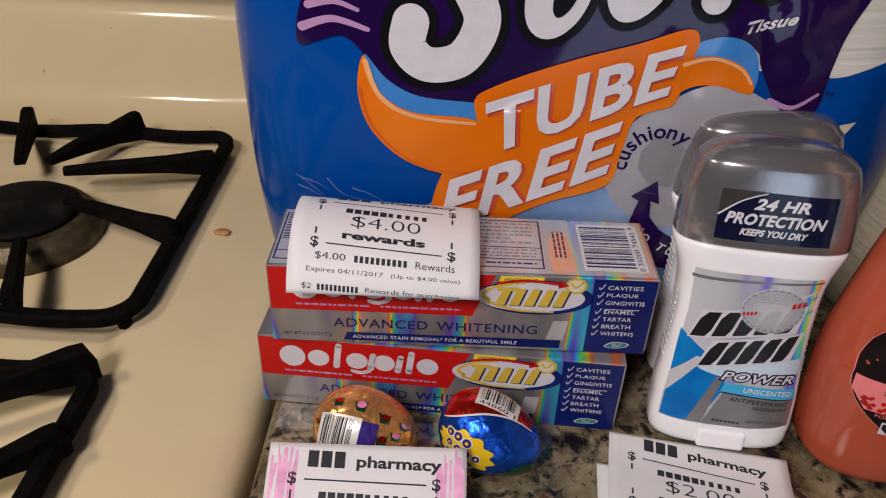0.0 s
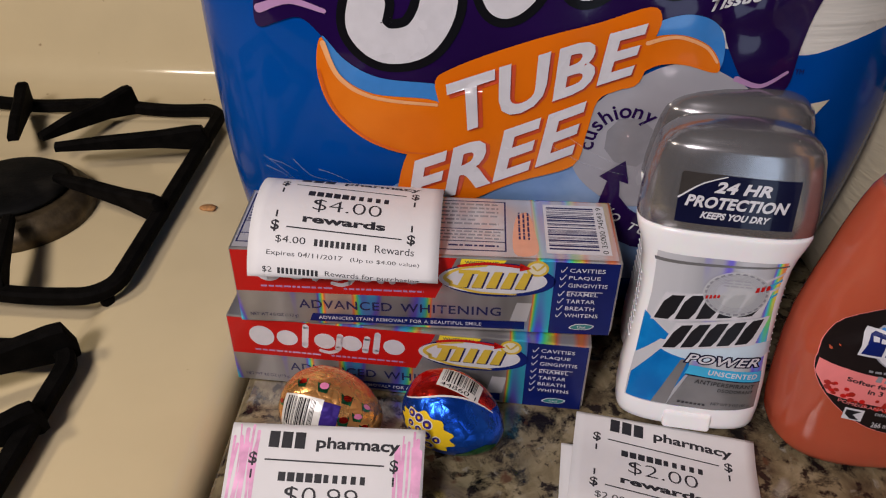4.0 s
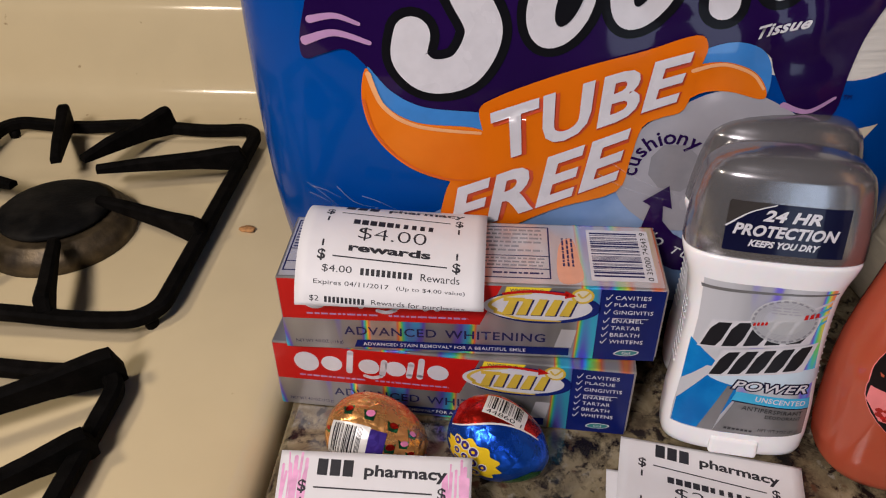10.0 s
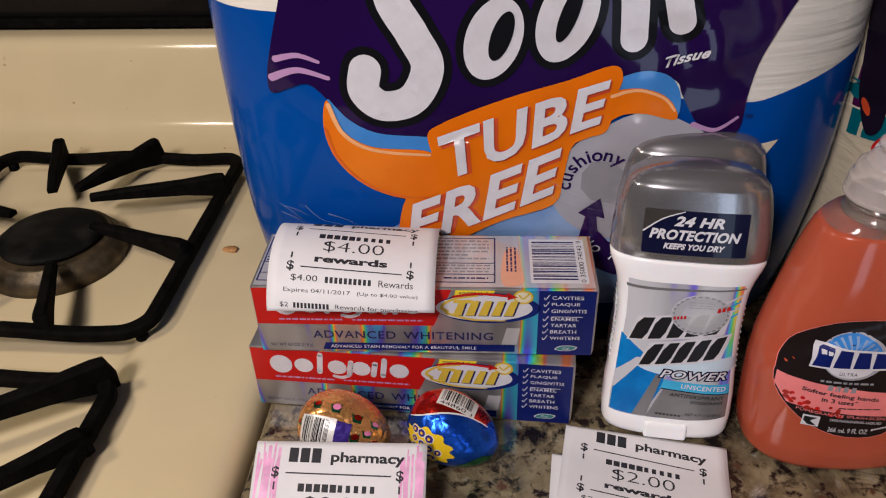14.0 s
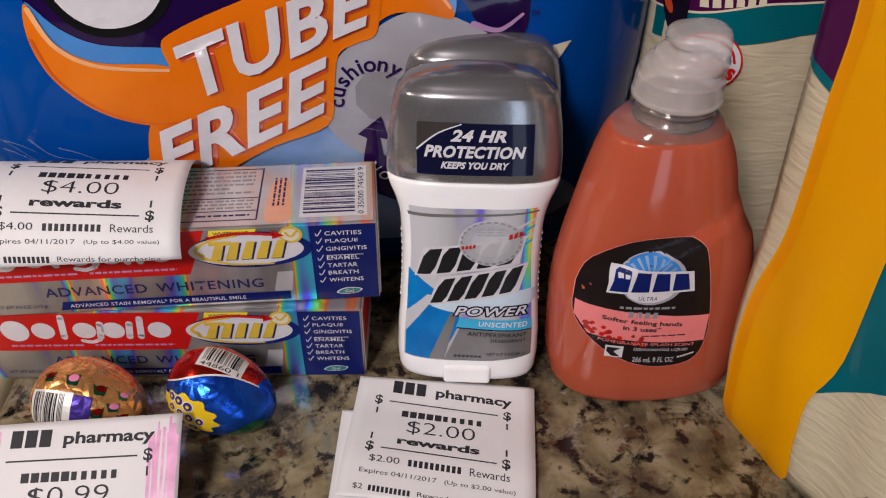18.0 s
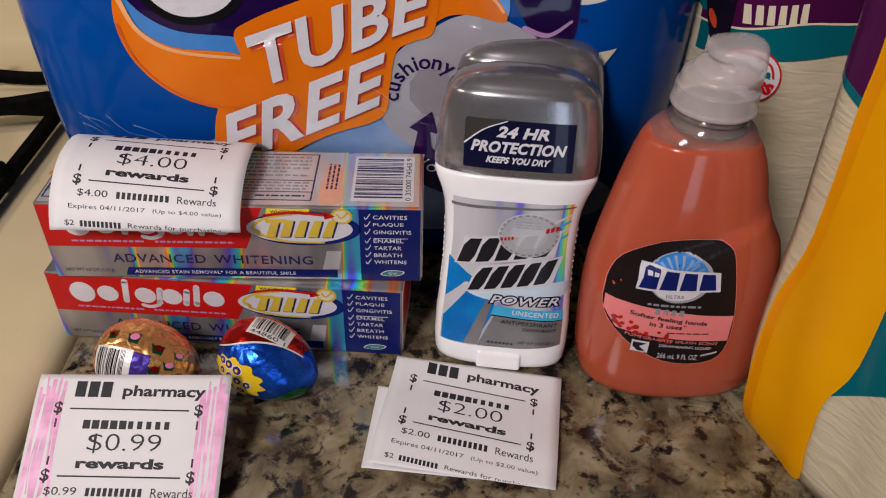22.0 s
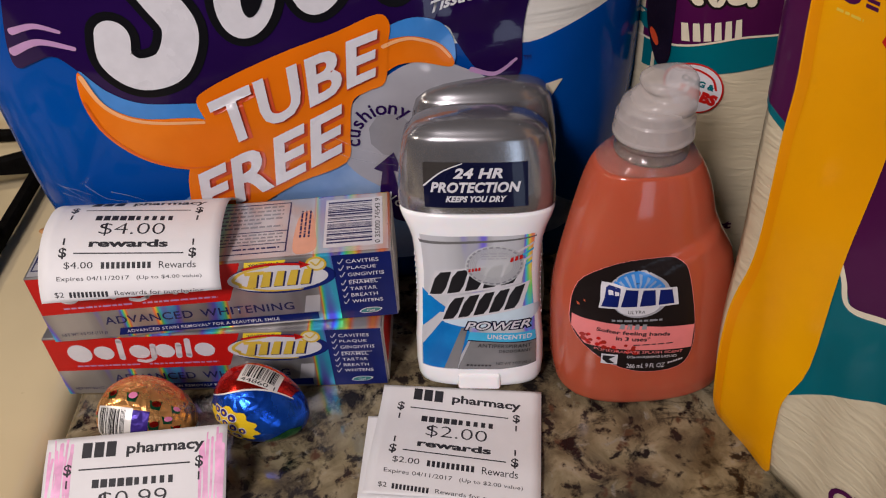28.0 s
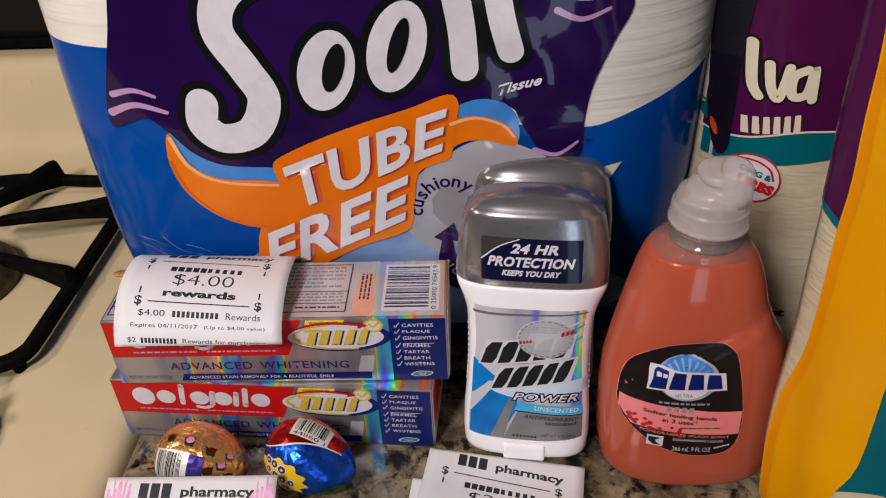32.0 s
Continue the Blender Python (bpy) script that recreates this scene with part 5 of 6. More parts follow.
    st = put("navy_stripe", flat([(0.19 * L, 0.045 * Hh), (0.77 * L, 0.045 * Hh), (0.77 * L, 0.155 * Hh), (0.20 * L, 0.155 * Hh)]), 1, M_navy, "navy stripe")
    put("lettering", fit_box(letters("ADVANCED STAIN REMOVAL* FOR A BEAUTIFUL SMILE", 0.004, 1.1, 0, 0.00005), 0.215 * L, 0.655 * L, 0.075 * Hh, 0.125 * Hh), 2, M_wht, parent=st)
    put("lettering", fit_box(letters("NET WT 4.0 OZ (113 g)", 0.004), 0.03 * L, 0.16 * L, 0.075 * Hh, 0.135 * Hh), 1, M_navytext)
    put("orange_flash", flat([(0.73 * L, 0.16 * Hh), (0.775 * L, 0.16 * Hh), (0.785 * L, 0.42 * Hh), (0.745 * L, 0.42 * Hh)]), 0, M_holo_top)
    nv = put("navy_panel", rect(0.835 * L, L - 0.0005, 0.012 * Hh, 0.985 * Hh), 1, M_navy, "deep blue panel with white list")
    for i, (w, wd) in enumerate((("CAVITIES", 0.090), ("PLAQUE", 0.080), ("GINGIVITIS", 0.101), ("ENAMEL", 0.080), ("TARTAR", 0.075), ("BREATH", 0.076), ("WHITENS", 0.088))):
        v = (0.885 - 0.098 * i - (0.02 if i > 2 else 0)) * Hh
        u0 = 0.872 * L
        put("lettering", fit_box(letters(w, 0.004, 1.08, 0, 0.00004), u0, u0 + wd * L, v - 0.026 * Hh, v + 0.026 * Hh), 2, M_wht, parent=nv)
        put("tick", stroke([(0.850 * L, v), (0.8535 * L, v - 0.028 * Hh), (0.864 * L, v + 0.04 * Hh)], 0.0004, 3), 2, M_wht, parent=nv)
    put("rule", rect(0.872 * L, 0.963 * L, 0.600 * Hh, 0.608 * Hh), 2, M_wht, parent=nv)
    put("gel_leaf", flat(curve_pts([(0.888 * L, 0.10 * Hh), (0.905 * L, 0.155 * Hh), (0.935 * L, 0.16 * Hh), (0.955 * L, 0.135 * Hh), (0.94 * L, 0.085 * Hh), (0.91 * L, 0.075 * Hh)], 4)), 2, M_wht, parent=nv)
    put("gel_leaf", flat(curve_pts([(0.892 * L, 0.103 * Hh), (0.907 * L, 0.148 * Hh), (0.934 * L, 0.152 * Hh), (0.951 * L, 0.134 * Hh), (0.938 * L, 0.091 * Hh), (0.911 * L, 0.082 * Hh)], 4)), 3, M_green, parent=nv)
    put("lettering", fit_box(letters("Gel", 0.004), 0.910 * L, 0.932 * L, 0.098 * Hh, 0.138 * Hh), 4, M_wht, parent=nv)
    if front_only:
        put("red_end", rect(0.002, D - 0.002, 0.3 * Hh, 0.9 * Hh), 0, M_red, "red end panel", face_r)
        return
    top = put("top_print", rect(0.0012, L - 0.0012, 0.0012, D - 0.0012), 0, M_holo_top, "pale holographic top with drug facts", face_t)
    put("facts_frame", frame_lines(0.012 * L, 0.71 * L, 0.10 * D, 0.93 * D, 0.0007), 1, M_navytext, surf=face_t, parent=top)
    for v in (0.24, 0.44):
        put("rule", rect(0.012 * L, 0.71 * L, v * D, v * D + 0.0006), 1, M_navytext, surf=face_t, parent=top)
    put("small_print", bars_fill(0.02 * L, 0.16 * L, 0.46 * D, 0.90 * D, 9, 5), 1, M_navytext, surf=face_t, parent=top)
    put("small_print", bars_fill(0.40 * L, 0.69 * L, 0.50 * D, 0.90 * D, 6, 6), 1, M_mgrey, surf=face_t, parent=top)
    put("small_print", bars_fill(0.40 * L, 0.695 * L, 0.27 * D, 0.43 * D, 3, 7, 0), 1, M_mgrey, surf=face_t, parent=top)
    put("small_print", bars_fill(0.56 * L, 0.69 * L, 0.15 * D, 0.21 * D, 1, 8, 0), 1, M_navytext, surf=face_t, parent=top)
    put("peach_blush", flat(curve_pts([(0.73 * L, 0.08 * D), (0.79 * L, 0.10 * D), (0.785 * L, 0.45 * D), (0.77 * L, 0.75 * D), (0.735 * L, 0.62 * D)], 5)), 1, print_mat("peach_print", (0.72, 0.36, 0.24), 0.3, 0.3), surf=face_t, parent=top)
    bm = bars_fill(0.30 * D, 0.75 * D, 0.0, 0.006, 3, 9, 0)
    put("small_print", turn2(bm, 0.775 * L, 0.0, 90), 2, M_navytext, surf=face_t, parent=top)
    code = put("barcode_label", rect(0.812 * L, 0.978 * L, 0.10 * D, 0.91 * D), 2, M_wht, "white barcode panel", face_t, top)
    put("barcode", barcode(0.820 * L, 0.948 * L, 0.16 * D, 0.87 * D, 24, 11, False), 3, M_navytext, surf=face_t, parent=top)
    bm = letters("0 35000 74543 9", 0.004)
    fit_box(bm, 0.12 * D, 0.88 * D, -0.0012, 0.0012)
    put("lettering", turn2(bm, 0.963 * L, 0.0, 90), 3, M_blk, surf=face_t, parent=top)


carton_art(box_top)
carton_art(box_low, True)

# ---------------------------------------------------------------- print on the deodorants
M_smoke = mat("smoky_label_corner", (0.045, 0.040, 0.038), 0.25, vary=0.15, coat=0.3, spec=0.3)
LABEL = [(-0.0258, 0.0938), (0.0, 0.0944), (0.0262, 0.0941), (0.0252, 0.082), (0.0249, 0.068), (0.0256, 0.055), (0.0268, 0.040), (0.0280, 0.022), (0.0282, 0.0095), (0.020, 0.0078), (0.0, 0.0068), (-0.02, 0.0060), (-0.0284, 0.0058),
         (-0.0282, 0.020), (-0.0268, 0.036), (-0.0256, 0.052), (-0.0249, 0.068), (-0.0252, 0.082)]


def clip_x(bm, lim):
    for v in bm.verts:
        v.co.x = max(-lim(v.co.y), min(lim(v.co.y), v.co.x))
    return bm


VMAP = ((0.0, 0.008), (0.006, 0.0122), (0.0124, 0.0160), (0.0248, 0.0268), (0.0375, 0.0390), (0.064, 0.0640), (0.075, 0.0728), (0.0944, 0.0880), (0.1088, 0.1028), (0.1300, 0.1238))


def label_v(v):
    """Height on the stick of a height on the label sheet."""
    for (a, p), (b, q) in zip(VMAP, VMAP[1:]):
        if v <= b:
            return p + (q - p) * (v - a) / (b - a)
    return v - 0.0062


lab_half = lambda v: prof_at(DPROF, label_v(v))[0] - (0.0046 if v > 0.06 else 0.0034)


def unit_to(q, pts):
    """Places of the unit square laid into four corners."""
    tl, tr, br, bl = (Vector(p) for p in q)
    return [tuple(bl.lerp(br, x).lerp(tl.lerp(tr, x), y)) for x, y in pts]


def stick_art(t, full=True):
    def put(name, bm, lv, m, label="", parent=None, step=0.0022):
        for v in bm.verts:
            v.co.y = label_v(v.co.y)
        return decal(name, bm, stick_front, 0.0002 + 0.00011 * lv, m, parent or t, label, step)
    hr = put("cap_label", flat([(-0.0222, 0.1088), (0.0228, 0.1090), (0.0223, 0.1298), (-0.006, 0.1301), (-0.0145, 0.1262), (-0.0224, 0.1195)]), 0, M_hr, "dark navy cap label with white words")
    put("smoky_corner", flat([(-0.0224, 0.1199), (-0.0145, 0.1265), (-0.0062, 0.1303), (-0.0216, 0.1301), (-0.0224, 0.1292)]), 0, M_smoke, "smoky corner of the cap label", parent=hr)
    put("white_arc", stroke([(-0.0222, 0.1192), (-0.0145, 0.1258), (-0.0055, 0.1297)], 0.0007, 8, 0.6), 1, M_wht, parent=hr)
    put("lettering", fit_box(letters("24 HR", 0.005, 1.05, 0.25, 0.0002), -0.0095, 0.0118, 0.1228, 0.1276), 1, M_wht, parent=hr)
    put("lettering", fit_box(letters("PROTECTION", 0.005, 1.05, 0.25, 0.0002), -0.0195, 0.0195, 0.1161, 0.1211), 1, M_wht, parent=hr)
    put("lettering", fit_box(letters("KEEPS YOU DRY", 0.004, 1.05, 0.3, 0.00018), -0.0130, 0.0135, 0.1116, 0.1146), 1, M_wht, parent=hr)
    lab = put("front_label", flat(LABEL), 0, M_lab, "silver holographic label with blue print", step=0.0022)
    if not full:
        return
    B = lambda pts: clip_x(flat(pts), lab_half)
    put("blue_field", B([(-0.028, 0.0570), (-0.0175, 0.0500), (-0.0045, 0.0400), (-0.0040, 0.030), (-0.0125, 0.0072), (-0.028, 0.0066)]), 1, M_lab_blue, parent=lab)
    put("light_streak", B([(-0.028, 0.034), (-0.0180, 0.0450), (-0.0140, 0.0450), (-0.0240, 0.0290), (-0.028, 0.0220)]), 2, M_lab, parent=lab)
    put("light_streak", B([(-0.0172, 0.0072), (-0.0080, 0.0360), (-0.0050, 0.0360), (-0.0105, 0.0074)]), 2, M_lab_grey, parent=lab)
    put("white_glow", flat(curve_pts([(-0.017, 0.0400), (-0.002, 0.0440), (0.026, 0.0480), (0.026, 0.0400), (0.0, 0.0360)], 5)), 2, print_mat("pale_blue_print", (0.55, 0.68, 0.78), 0.3, 0.3), parent=lab)
    put("grey_field", B([(-0.0105, 0.0072), (-0.0035, 0.0290), (0.028, 0.0268), (0.028, 0.0098), (0.01, 0.0072)]), 3, M_lab_grey, parent=lab)
    for k in range(4):
        put("cyan_dash", B([(0.0185, 0.0838 - 0.0042 * k), (0.0285, 0.0885 - 0.0042 * k), (0.0285, 0.0868 - 0.0042 * k), (0.0185, 0.0822 - 0.0042 * k)]), 1, M_lab_cyan if k % 2 else M_wht, parent=lab)
    put("grey_streak", B([(-0.028, 0.0900), (0.028, 0.0925), (0.028, 0.0915), (-0.028, 0.0880)]), 1, M_lab_grey, parent=lab)
    sp = ((-0.0185, 0.0692), (0.0215, 0.0772), (0.0190, 0.0632), (-0.0225, 0.0550))
    sk = ((-0.0120, 0.0537), (0.0232, 0.0614), (0.0195, 0.0484), (-0.0168, 0.0408))
    for q in (sp, sk):
        g = 0.0011
        put("brand_shape", flat([(q[0][0] - g, q[0][1] + g), (q[1][0] + g, q[1][1] + g), (q[2][0] + g, q[2][1] - g), (q[3][0] - g, q[3][1] - g)]), 4, M_wht, parent=lab)
    for q, n in ((sp, 5), (sk, 5)):
        blocks = bmesh.new()
        for i in range(n):
            u0, u1 = i / n, (i + 0.84) / n
            flat(unit_to(q, [(u0, 0), (u1 - 0.03, 0), (u1, 0.25), (u1, 1), (u0 + 0.04, 1), (u0, 0.7)]), blocks)
        put("brand_shape", blocks, 5, M_stick, parent=lab)
    put("lettering", fit_box(letters("POWER", 0.006, 1.05, 0.3, 0.0006), -0.0072, 0.0258, 0.0345, 0.0405), 4, M_hr, parent=lab)
    put("lettering", fit_box(letters("POWER", 0.006, 1.05, 0.3, 0.0001), -0.0062, 0.0248, 0.0352, 0.0398), 5, M_wht, parent=lab)
    cy = put("cyan_band", B([(-0.0040, 0.0338), (0.028, 0.0322), (0.028, 0.0262), (-0.0056, 0.0285)]), 4, M_lab_cyan, parent=lab)
    put("rule", B([(-0.0050, 0.0290), (0.028, 0.0266), (0.028, 0.0261), (-0.0053, 0.0284)]), 5, M_hr, parent=lab)
    put("lettering", quad(letters("UNSCENTED", 0.004, 1.1, 0, 0.00008), (0.0045, 0.0324), (0.0258, 0.0310), (0.0256, 0.0283), (0.0042, 0.0297)), 5, M_wht, parent=lab)
    put("lettering", quad(letters("ANTIPERSPIRANT", 0.004, 1.1, 0, 0.00005), (-0.0002, 0.0268), (0.0256, 0.0252), (0.0255, 0.0228), (-0.0006, 0.0244)), 5, M_stick, parent=lab)
    put("lettering", quad(letters("DEODORANT", 0.003, 1.1, 0, 0.00004), (0.0100, 0.0226), (0.0255, 0.0217), (0.0254, 0.0197), (0.0098, 0.0206)), 5, M_stick, parent=lab)
    put("lettering", quad(letters("NET WT 3 OZ (85 g)", 0.003), (0.0085, 0.0140), (0.0255, 0.0134), (0.0254, 0.0108), (0.0083, 0.0112)), 5, M_stick, parent=lab)
    put("small_print", slant_bars((-0.0060, 0.0126), (0.0065, 0.0120), (0.0065, 0.0104), (-0.0062, 0.0108), 7, 0.3), 5, M_stick, parent=lab)
    bm = letters("P990967", 0.0022)
    put("lettering", turn2(bm, -0.0262, 0.0290, 82), 3, M_wht, parent=lab)
    stk = put("round_sticker", oval(0.0080, 0.0752, 0.0133, 0.0133, 48), 8, M_sticker, "round pale store sticker with grey rings", parent=lab)
    bm = bmesh.new()
    for r in (0.0118, 0.0110, 0.0102, 0.0094, 0.0086):
        stroke([(0.0080 + r * math.cos(a), 0.0752 + r * math.sin(a)) for a in (2 * math.pi * i / 24 for i in range(25))], 0.00028, 3, 1.0, bm)
    put("sticker_print", bm, 9, M_lgrey, parent=lab)
    bm = bmesh.new()
    for k in range(26):
        a = 2 * math.pi * k / 26
        b = rect(-0.0009, 0.0009, -0.0005, 0.0005)
        turn2(b, 0.0080 + 0.0122 * math.cos(a), 0.0752 + 0.0122 * math.sin(a), math.degrees(a) + 90)
        bm = join(bm, b)
    put("sticker_print", bm, 10, M_mgrey, parent=lab)
    put("sticker_print", bars_fill(0.0020, 0.0135, 0.0790, 0.0840, 3, 21, 0), 10, M_lgrey, parent=lab)
    put("sticker_mark", slant_bars((0.0150, 0.0800), (0.0212, 0.0818), (0.0212, 0.0790), (0.0150, 0.0770), 3, 0.25), 11, M_red, parent=lab)
    put("sticker_mark", slant_bars((-0.0040, 0.0728), (0.0020, 0.0742), (0.0020, 0.0722), (-0.0040, 0.0708), 4, 0.3), 11, M_red, parent=lab)


M_sticker = mat("translucent_sticker", (0.66, 0.68, 0.70), 0.35, vary=0.05, alpha=0.62)
stick_art(stick_a)
stick_art(stick_b, False)

# ---------------------------------------------------------------- glints along the film's creases, painted as flat pale strokes
M_crease_glint = mat("pale_crease_glint", (0.62, 0.68, 0.78), 0.12, vary=0.1, coat=1.0, coat_rough=0.04, alpha=0.2)
rnd = random.Random(21)
CREASE_GLINTS = [((0.005, 0.118), (0.020, 0.108), (0.040, 0.100)), ((0.000, 0.112), (0.016, 0.103), (0.034, 0.098)), ((-0.118, 0.098), (-0.110, 0.090), (-0.098, 0.088)), ((-0.122, 0.086), (-0.112, 0.082), (-0.104, 0.076))]
for k in range(12):
    u, v, a, w = rnd.uniform(-0.140, -0.095), rnd.uniform(0.060, 0.105), rnd.uniform(-0.7, -0.2), rnd.uniform(0.004, 0.010)
    CREASE_GLINTS.append(((u, v), (u + w * math.cos(a), v + w * math.sin(a) + 0.001), (u + 2 * w * math.cos(a), v + 2 * w * math.sin(a))))
for keys in CREASE_GLINTS:
    on_pack("crease_glint", stroke(list(keys), rnd.uniform(0.0004, 0.0008), 8, 0.2), 8, M_crease_glint)

# ---------------------------------------------------------------- print on the soap
def on_soap(name, bm, lv, m, label="", parent=None, step=0.0025):
    return decal(name, bm, soap_front, 0.0006 + 0.00011 * lv, m, parent or soap, label, step)


SLAB = [(-0.0392, 0.0547), (-0.0385, 0.0675), (-0.0340, 0.0800), (-0.0210, 0.0898), (-0.0050, 0.0924), (0.0055, 0.0908), (0.0098, 0.0820), (0.0148, 0.0580), (0.0155, 0.0410), (0.0105, 0.0313), (-0.0048, 0.0292), (-0.0206, 0.0345), (-0.0335, 0.0445)]
slab = on_soap("label", flat(curve_pts(SLAB, 5)), 0, M_blacklab, "black and pink oval label")
on_soap("label_border", stroke(curve_pts(SLAB, 3) + [SLAB[0]], 0.00022, 1), 1, M_pinklab, parent=slab, step=0.0015)
PINKLO = [(-0.0386, 0.0600), (-0.030, 0.0600), (-0.016, 0.0590), (0.0, 0.0570), (0.0148, 0.0562), (0.0152, 0.0424), (-0.002, 0.0430), (-0.020, 0.0446), (-0.0330, 0.0452), (-0.0386, 0.0530)]
pk = on_soap("pink_band", flat(PINKLO), 1, M_pinklab, "pink label band", slab)
on_soap("label_oval", oval(-0.0112, 0.0748, 0.0130, 0.0118, 40), 1, M_lgrey, parent=slab)
on_soap("label_oval", oval(-0.0118, 0.0752, 0.0116, 0.0108, 40), 2, M_ltblue, parent=slab)
on_soap("label_oval", flat(curve_pts([(-0.0228, 0.0735), (-0.0190, 0.0775), (-0.0118, 0.0790), (-0.0045, 0.0780), (-0.0008, 0.0740), (-0.0040, 0.0668), (-0.0118, 0.0642), (-0.0195, 0.0665)], 5)), 3, M_wht, parent=slab)
for k in range(7):
    a = radians(35 + 18 * k)
    on_soap("light_ray", flat([(-0.0125, 0.0745), (-0.0118 + 0.0105 * math.cos(a - 0.07), 0.0750 + 0.0100 * math.sin(a - 0.07)), (-0.0118 + 0.0105 * math.cos(a + 0.05), 0.0750 + 0.0100 * math.sin(a + 0.05))]), 4, M_sky, parent=slab)
dq = ((-0.0262, 0.0790), (0.0030, 0.0780), (0.0048, 0.0705), (-0.0275, 0.0690))
on_soap("brand_shape", flat([(dq[0][0] - 0.001, dq[0][1] + 0.001), (dq[1][0] + 0.001, dq[1][1] + 0.001), (dq[2][0] + 0.001, dq[2][1] - 0.001), (dq[3][0] - 0.001, dq[3][1] - 0.001)]), 5, M_wht, parent=slab)
on_soap("brand_shape", slant_bars(*dq, 4, 0.14), 6, M_navy, parent=slab)
on_soap("lettering", fit_box(letters("ULTRA", 0.003, 1.2), -0.0160, -0.0086, 0.0656, 0.0674), 5, M_stick, parent=slab)
on_soap("small_print", bars_fill(-0.0225, -0.0005, 0.0600, 0.0625, 1, 31, 0), 1, M_mgrey, parent=slab)
on_soap("small_print", slant_bars((-0.0190, 0.0595), (-0.0060, 0.0590), (-0.0060, 0.0560), (-0.0190, 0.0565), 4, 0.3), 1, M_mgrey, parent=slab)
on_soap("lettering", quad(letters("Softer feeling hands", 0.003, 1, 0, 0.00008), (-0.0286, 0.0566), (0.0040, 0.0536), (0.0040, 0.0508), (-0.0286, 0.0538)), 2, M_stick, parent=slab)
on_soap("lettering", quad(letters("in 3 uses*", 0.003, 1, 0, 0.00008), (-0.0200, 0.0526), (-0.0044, 0.0514), (-0.0044, 0.0488), (-0.0200, 0.0500)), 2, M_stick, parent=slab)
on_soap("small_print", bars_fill(-0.0120, 0.0060, 0.0462, 0.0476, 1, 33, 0), 2, M_stick, parent=slab)
rnd = random.Random(8)
M_berry = print_mat("berry_print", (0.38, 0.02, 0.015), 0.25, 0.4)
for k in range(26):
    u = -0.0352 + 0.025 * rnd.random() ** 1.3
    v = 0.0510 - 0.26 * (u + 0.035) + rnd.uniform(-0.0036, 0.0016)
    r = rnd.uniform(0.0007, 0.0013)
    on_soap("berry", oval(u, v, r, r, 14), 2 + k % 3, M_red if k % 3 == 0 else M_berry, parent=slab, step=0)
on_soap("lettering", quad(letters("POMEGRANATE SPLASH SCENT", 0.003), (-0.0290, 0.0448), (0.0110, 0.0422), (0.0110, 0.0406), (-0.0290, 0.0432)), 6, M_pinklab, parent=slab)
on_soap("lettering", quad(letters("DISHWASHING LIQUID", 0.003), (-0.0142, 0.0408), (0.0085, 0.0396), (0.0085, 0.0378), (-0.0142, 0.0390)), 6, M_wht, parent=slab)
on_soap("lettering", quad(letters("266 mL 9 FL OZ", 0.003), (-0.0140, 0.0356), (0.0035, 0.0350), (0.0035, 0.0322), (-0.0140, 0.0328)), 6, M_wht, parent=slab)
on_soap("square_mark", rect(-0.0256, -0.0184, 0.0350, 0.0413), 6, M_wht, parent=slab)
on_soap("square_mark", flat([(-0.0250, 0.0404), (-0.0194, 0.0404), (-0.0222, 0.0382), (-0.0194, 0.0357), (-0.0227, 0.0356), (-0.0250, 0.0378)]), 7, M_stick, parent=slab)
on_soap("small_print", slant_bars((0.0048, 0.0352), (0.0118, 0.0372), (0.0118, 0.0362), (0.0048, 0.0342), 6, 0.2), 6, M_wht, parent=slab)

# ---------------------------------------------------------------- print on the eggs
egg_surf = lambda u, v, off=0.0: egg_at(v, u, off)


def on_egg(t, name, bm, lv, m, label="", step=0.08):
    return decal(name, bm, egg_surf, 0.00022 + 0.00008 * lv, m, t, label, step)


M_bloom = print_mat("pink_bloom_print", (0.72, 0.22, 0.42), 0.3, 0.3)
on_egg(egg_a, "barcode_patch", rect(-0.92, -0.05, 0.38, 1.62), 0, M_egg_white, "white barcode patch")
tagged(on_egg(egg_a, "barcode", barcode(-0.82, -0.16, 0.44, 1.30, 17, 41), 1, M_blk), kind="stuff")
bm = fit_box(letters("0 46870 8", 0.004), -0.85, -0.10, 1.36, 1.54)
for v in bm.verts:
    v.co.y = 2.90 - v.co.y
on_egg(egg_a, "lettering", bm, 1, M_blk)
on_egg(egg_a, "purple_patch", rect(-0.05, 0.26, 0.42, 1.60), 0, M_egg_purple, "purple patch")
for k, (u, v, m1) in enumerate(((-0.15, 0.10, 0), (0.33, 0.22, 1), (0.62, 0.62, 0), (0.82, 0.95, 1), (0.55, 1.15, 0), (-1.05, 0.75, 1), (0.36, 0.80, 1), (0.75, 0.2, 0), (0.5, 1.5, 1), (-0.6, 0.05, 1))):
    on_egg(egg_a, "flower_leaf", flat([(u - 0.13, v - 0.13), (u - 0.01, v - 0.04), (u + 0.11, v - 0.17), (u + 0.10, v + 0.12), (u - 0.07, v + 0.12)]), 0, M_egg_green)
    on_egg(egg_a, "flower", oval(u + 0.015, v - 0.05, 0.085, 0.095, 10, 0.6), 1, (M_bloom, M_egg_red)[m1])
on_egg(egg_b, "red_foil_patch", flat([(-1.25, -0.8), (0.75, -0.9), (0.62, -0.08), (-0.1, 0.16), (-0.7, 0.50), (-1.2, 0.75)]), 0, M_egg_red, "red foil area")
on_egg(egg_b, "white_line", stroke([(0.66, -0.09), (-0.1, 0.16), (-0.7, 0.50), (-1.15, 0.76)], 0.045, 6), 1, M_egg_white)
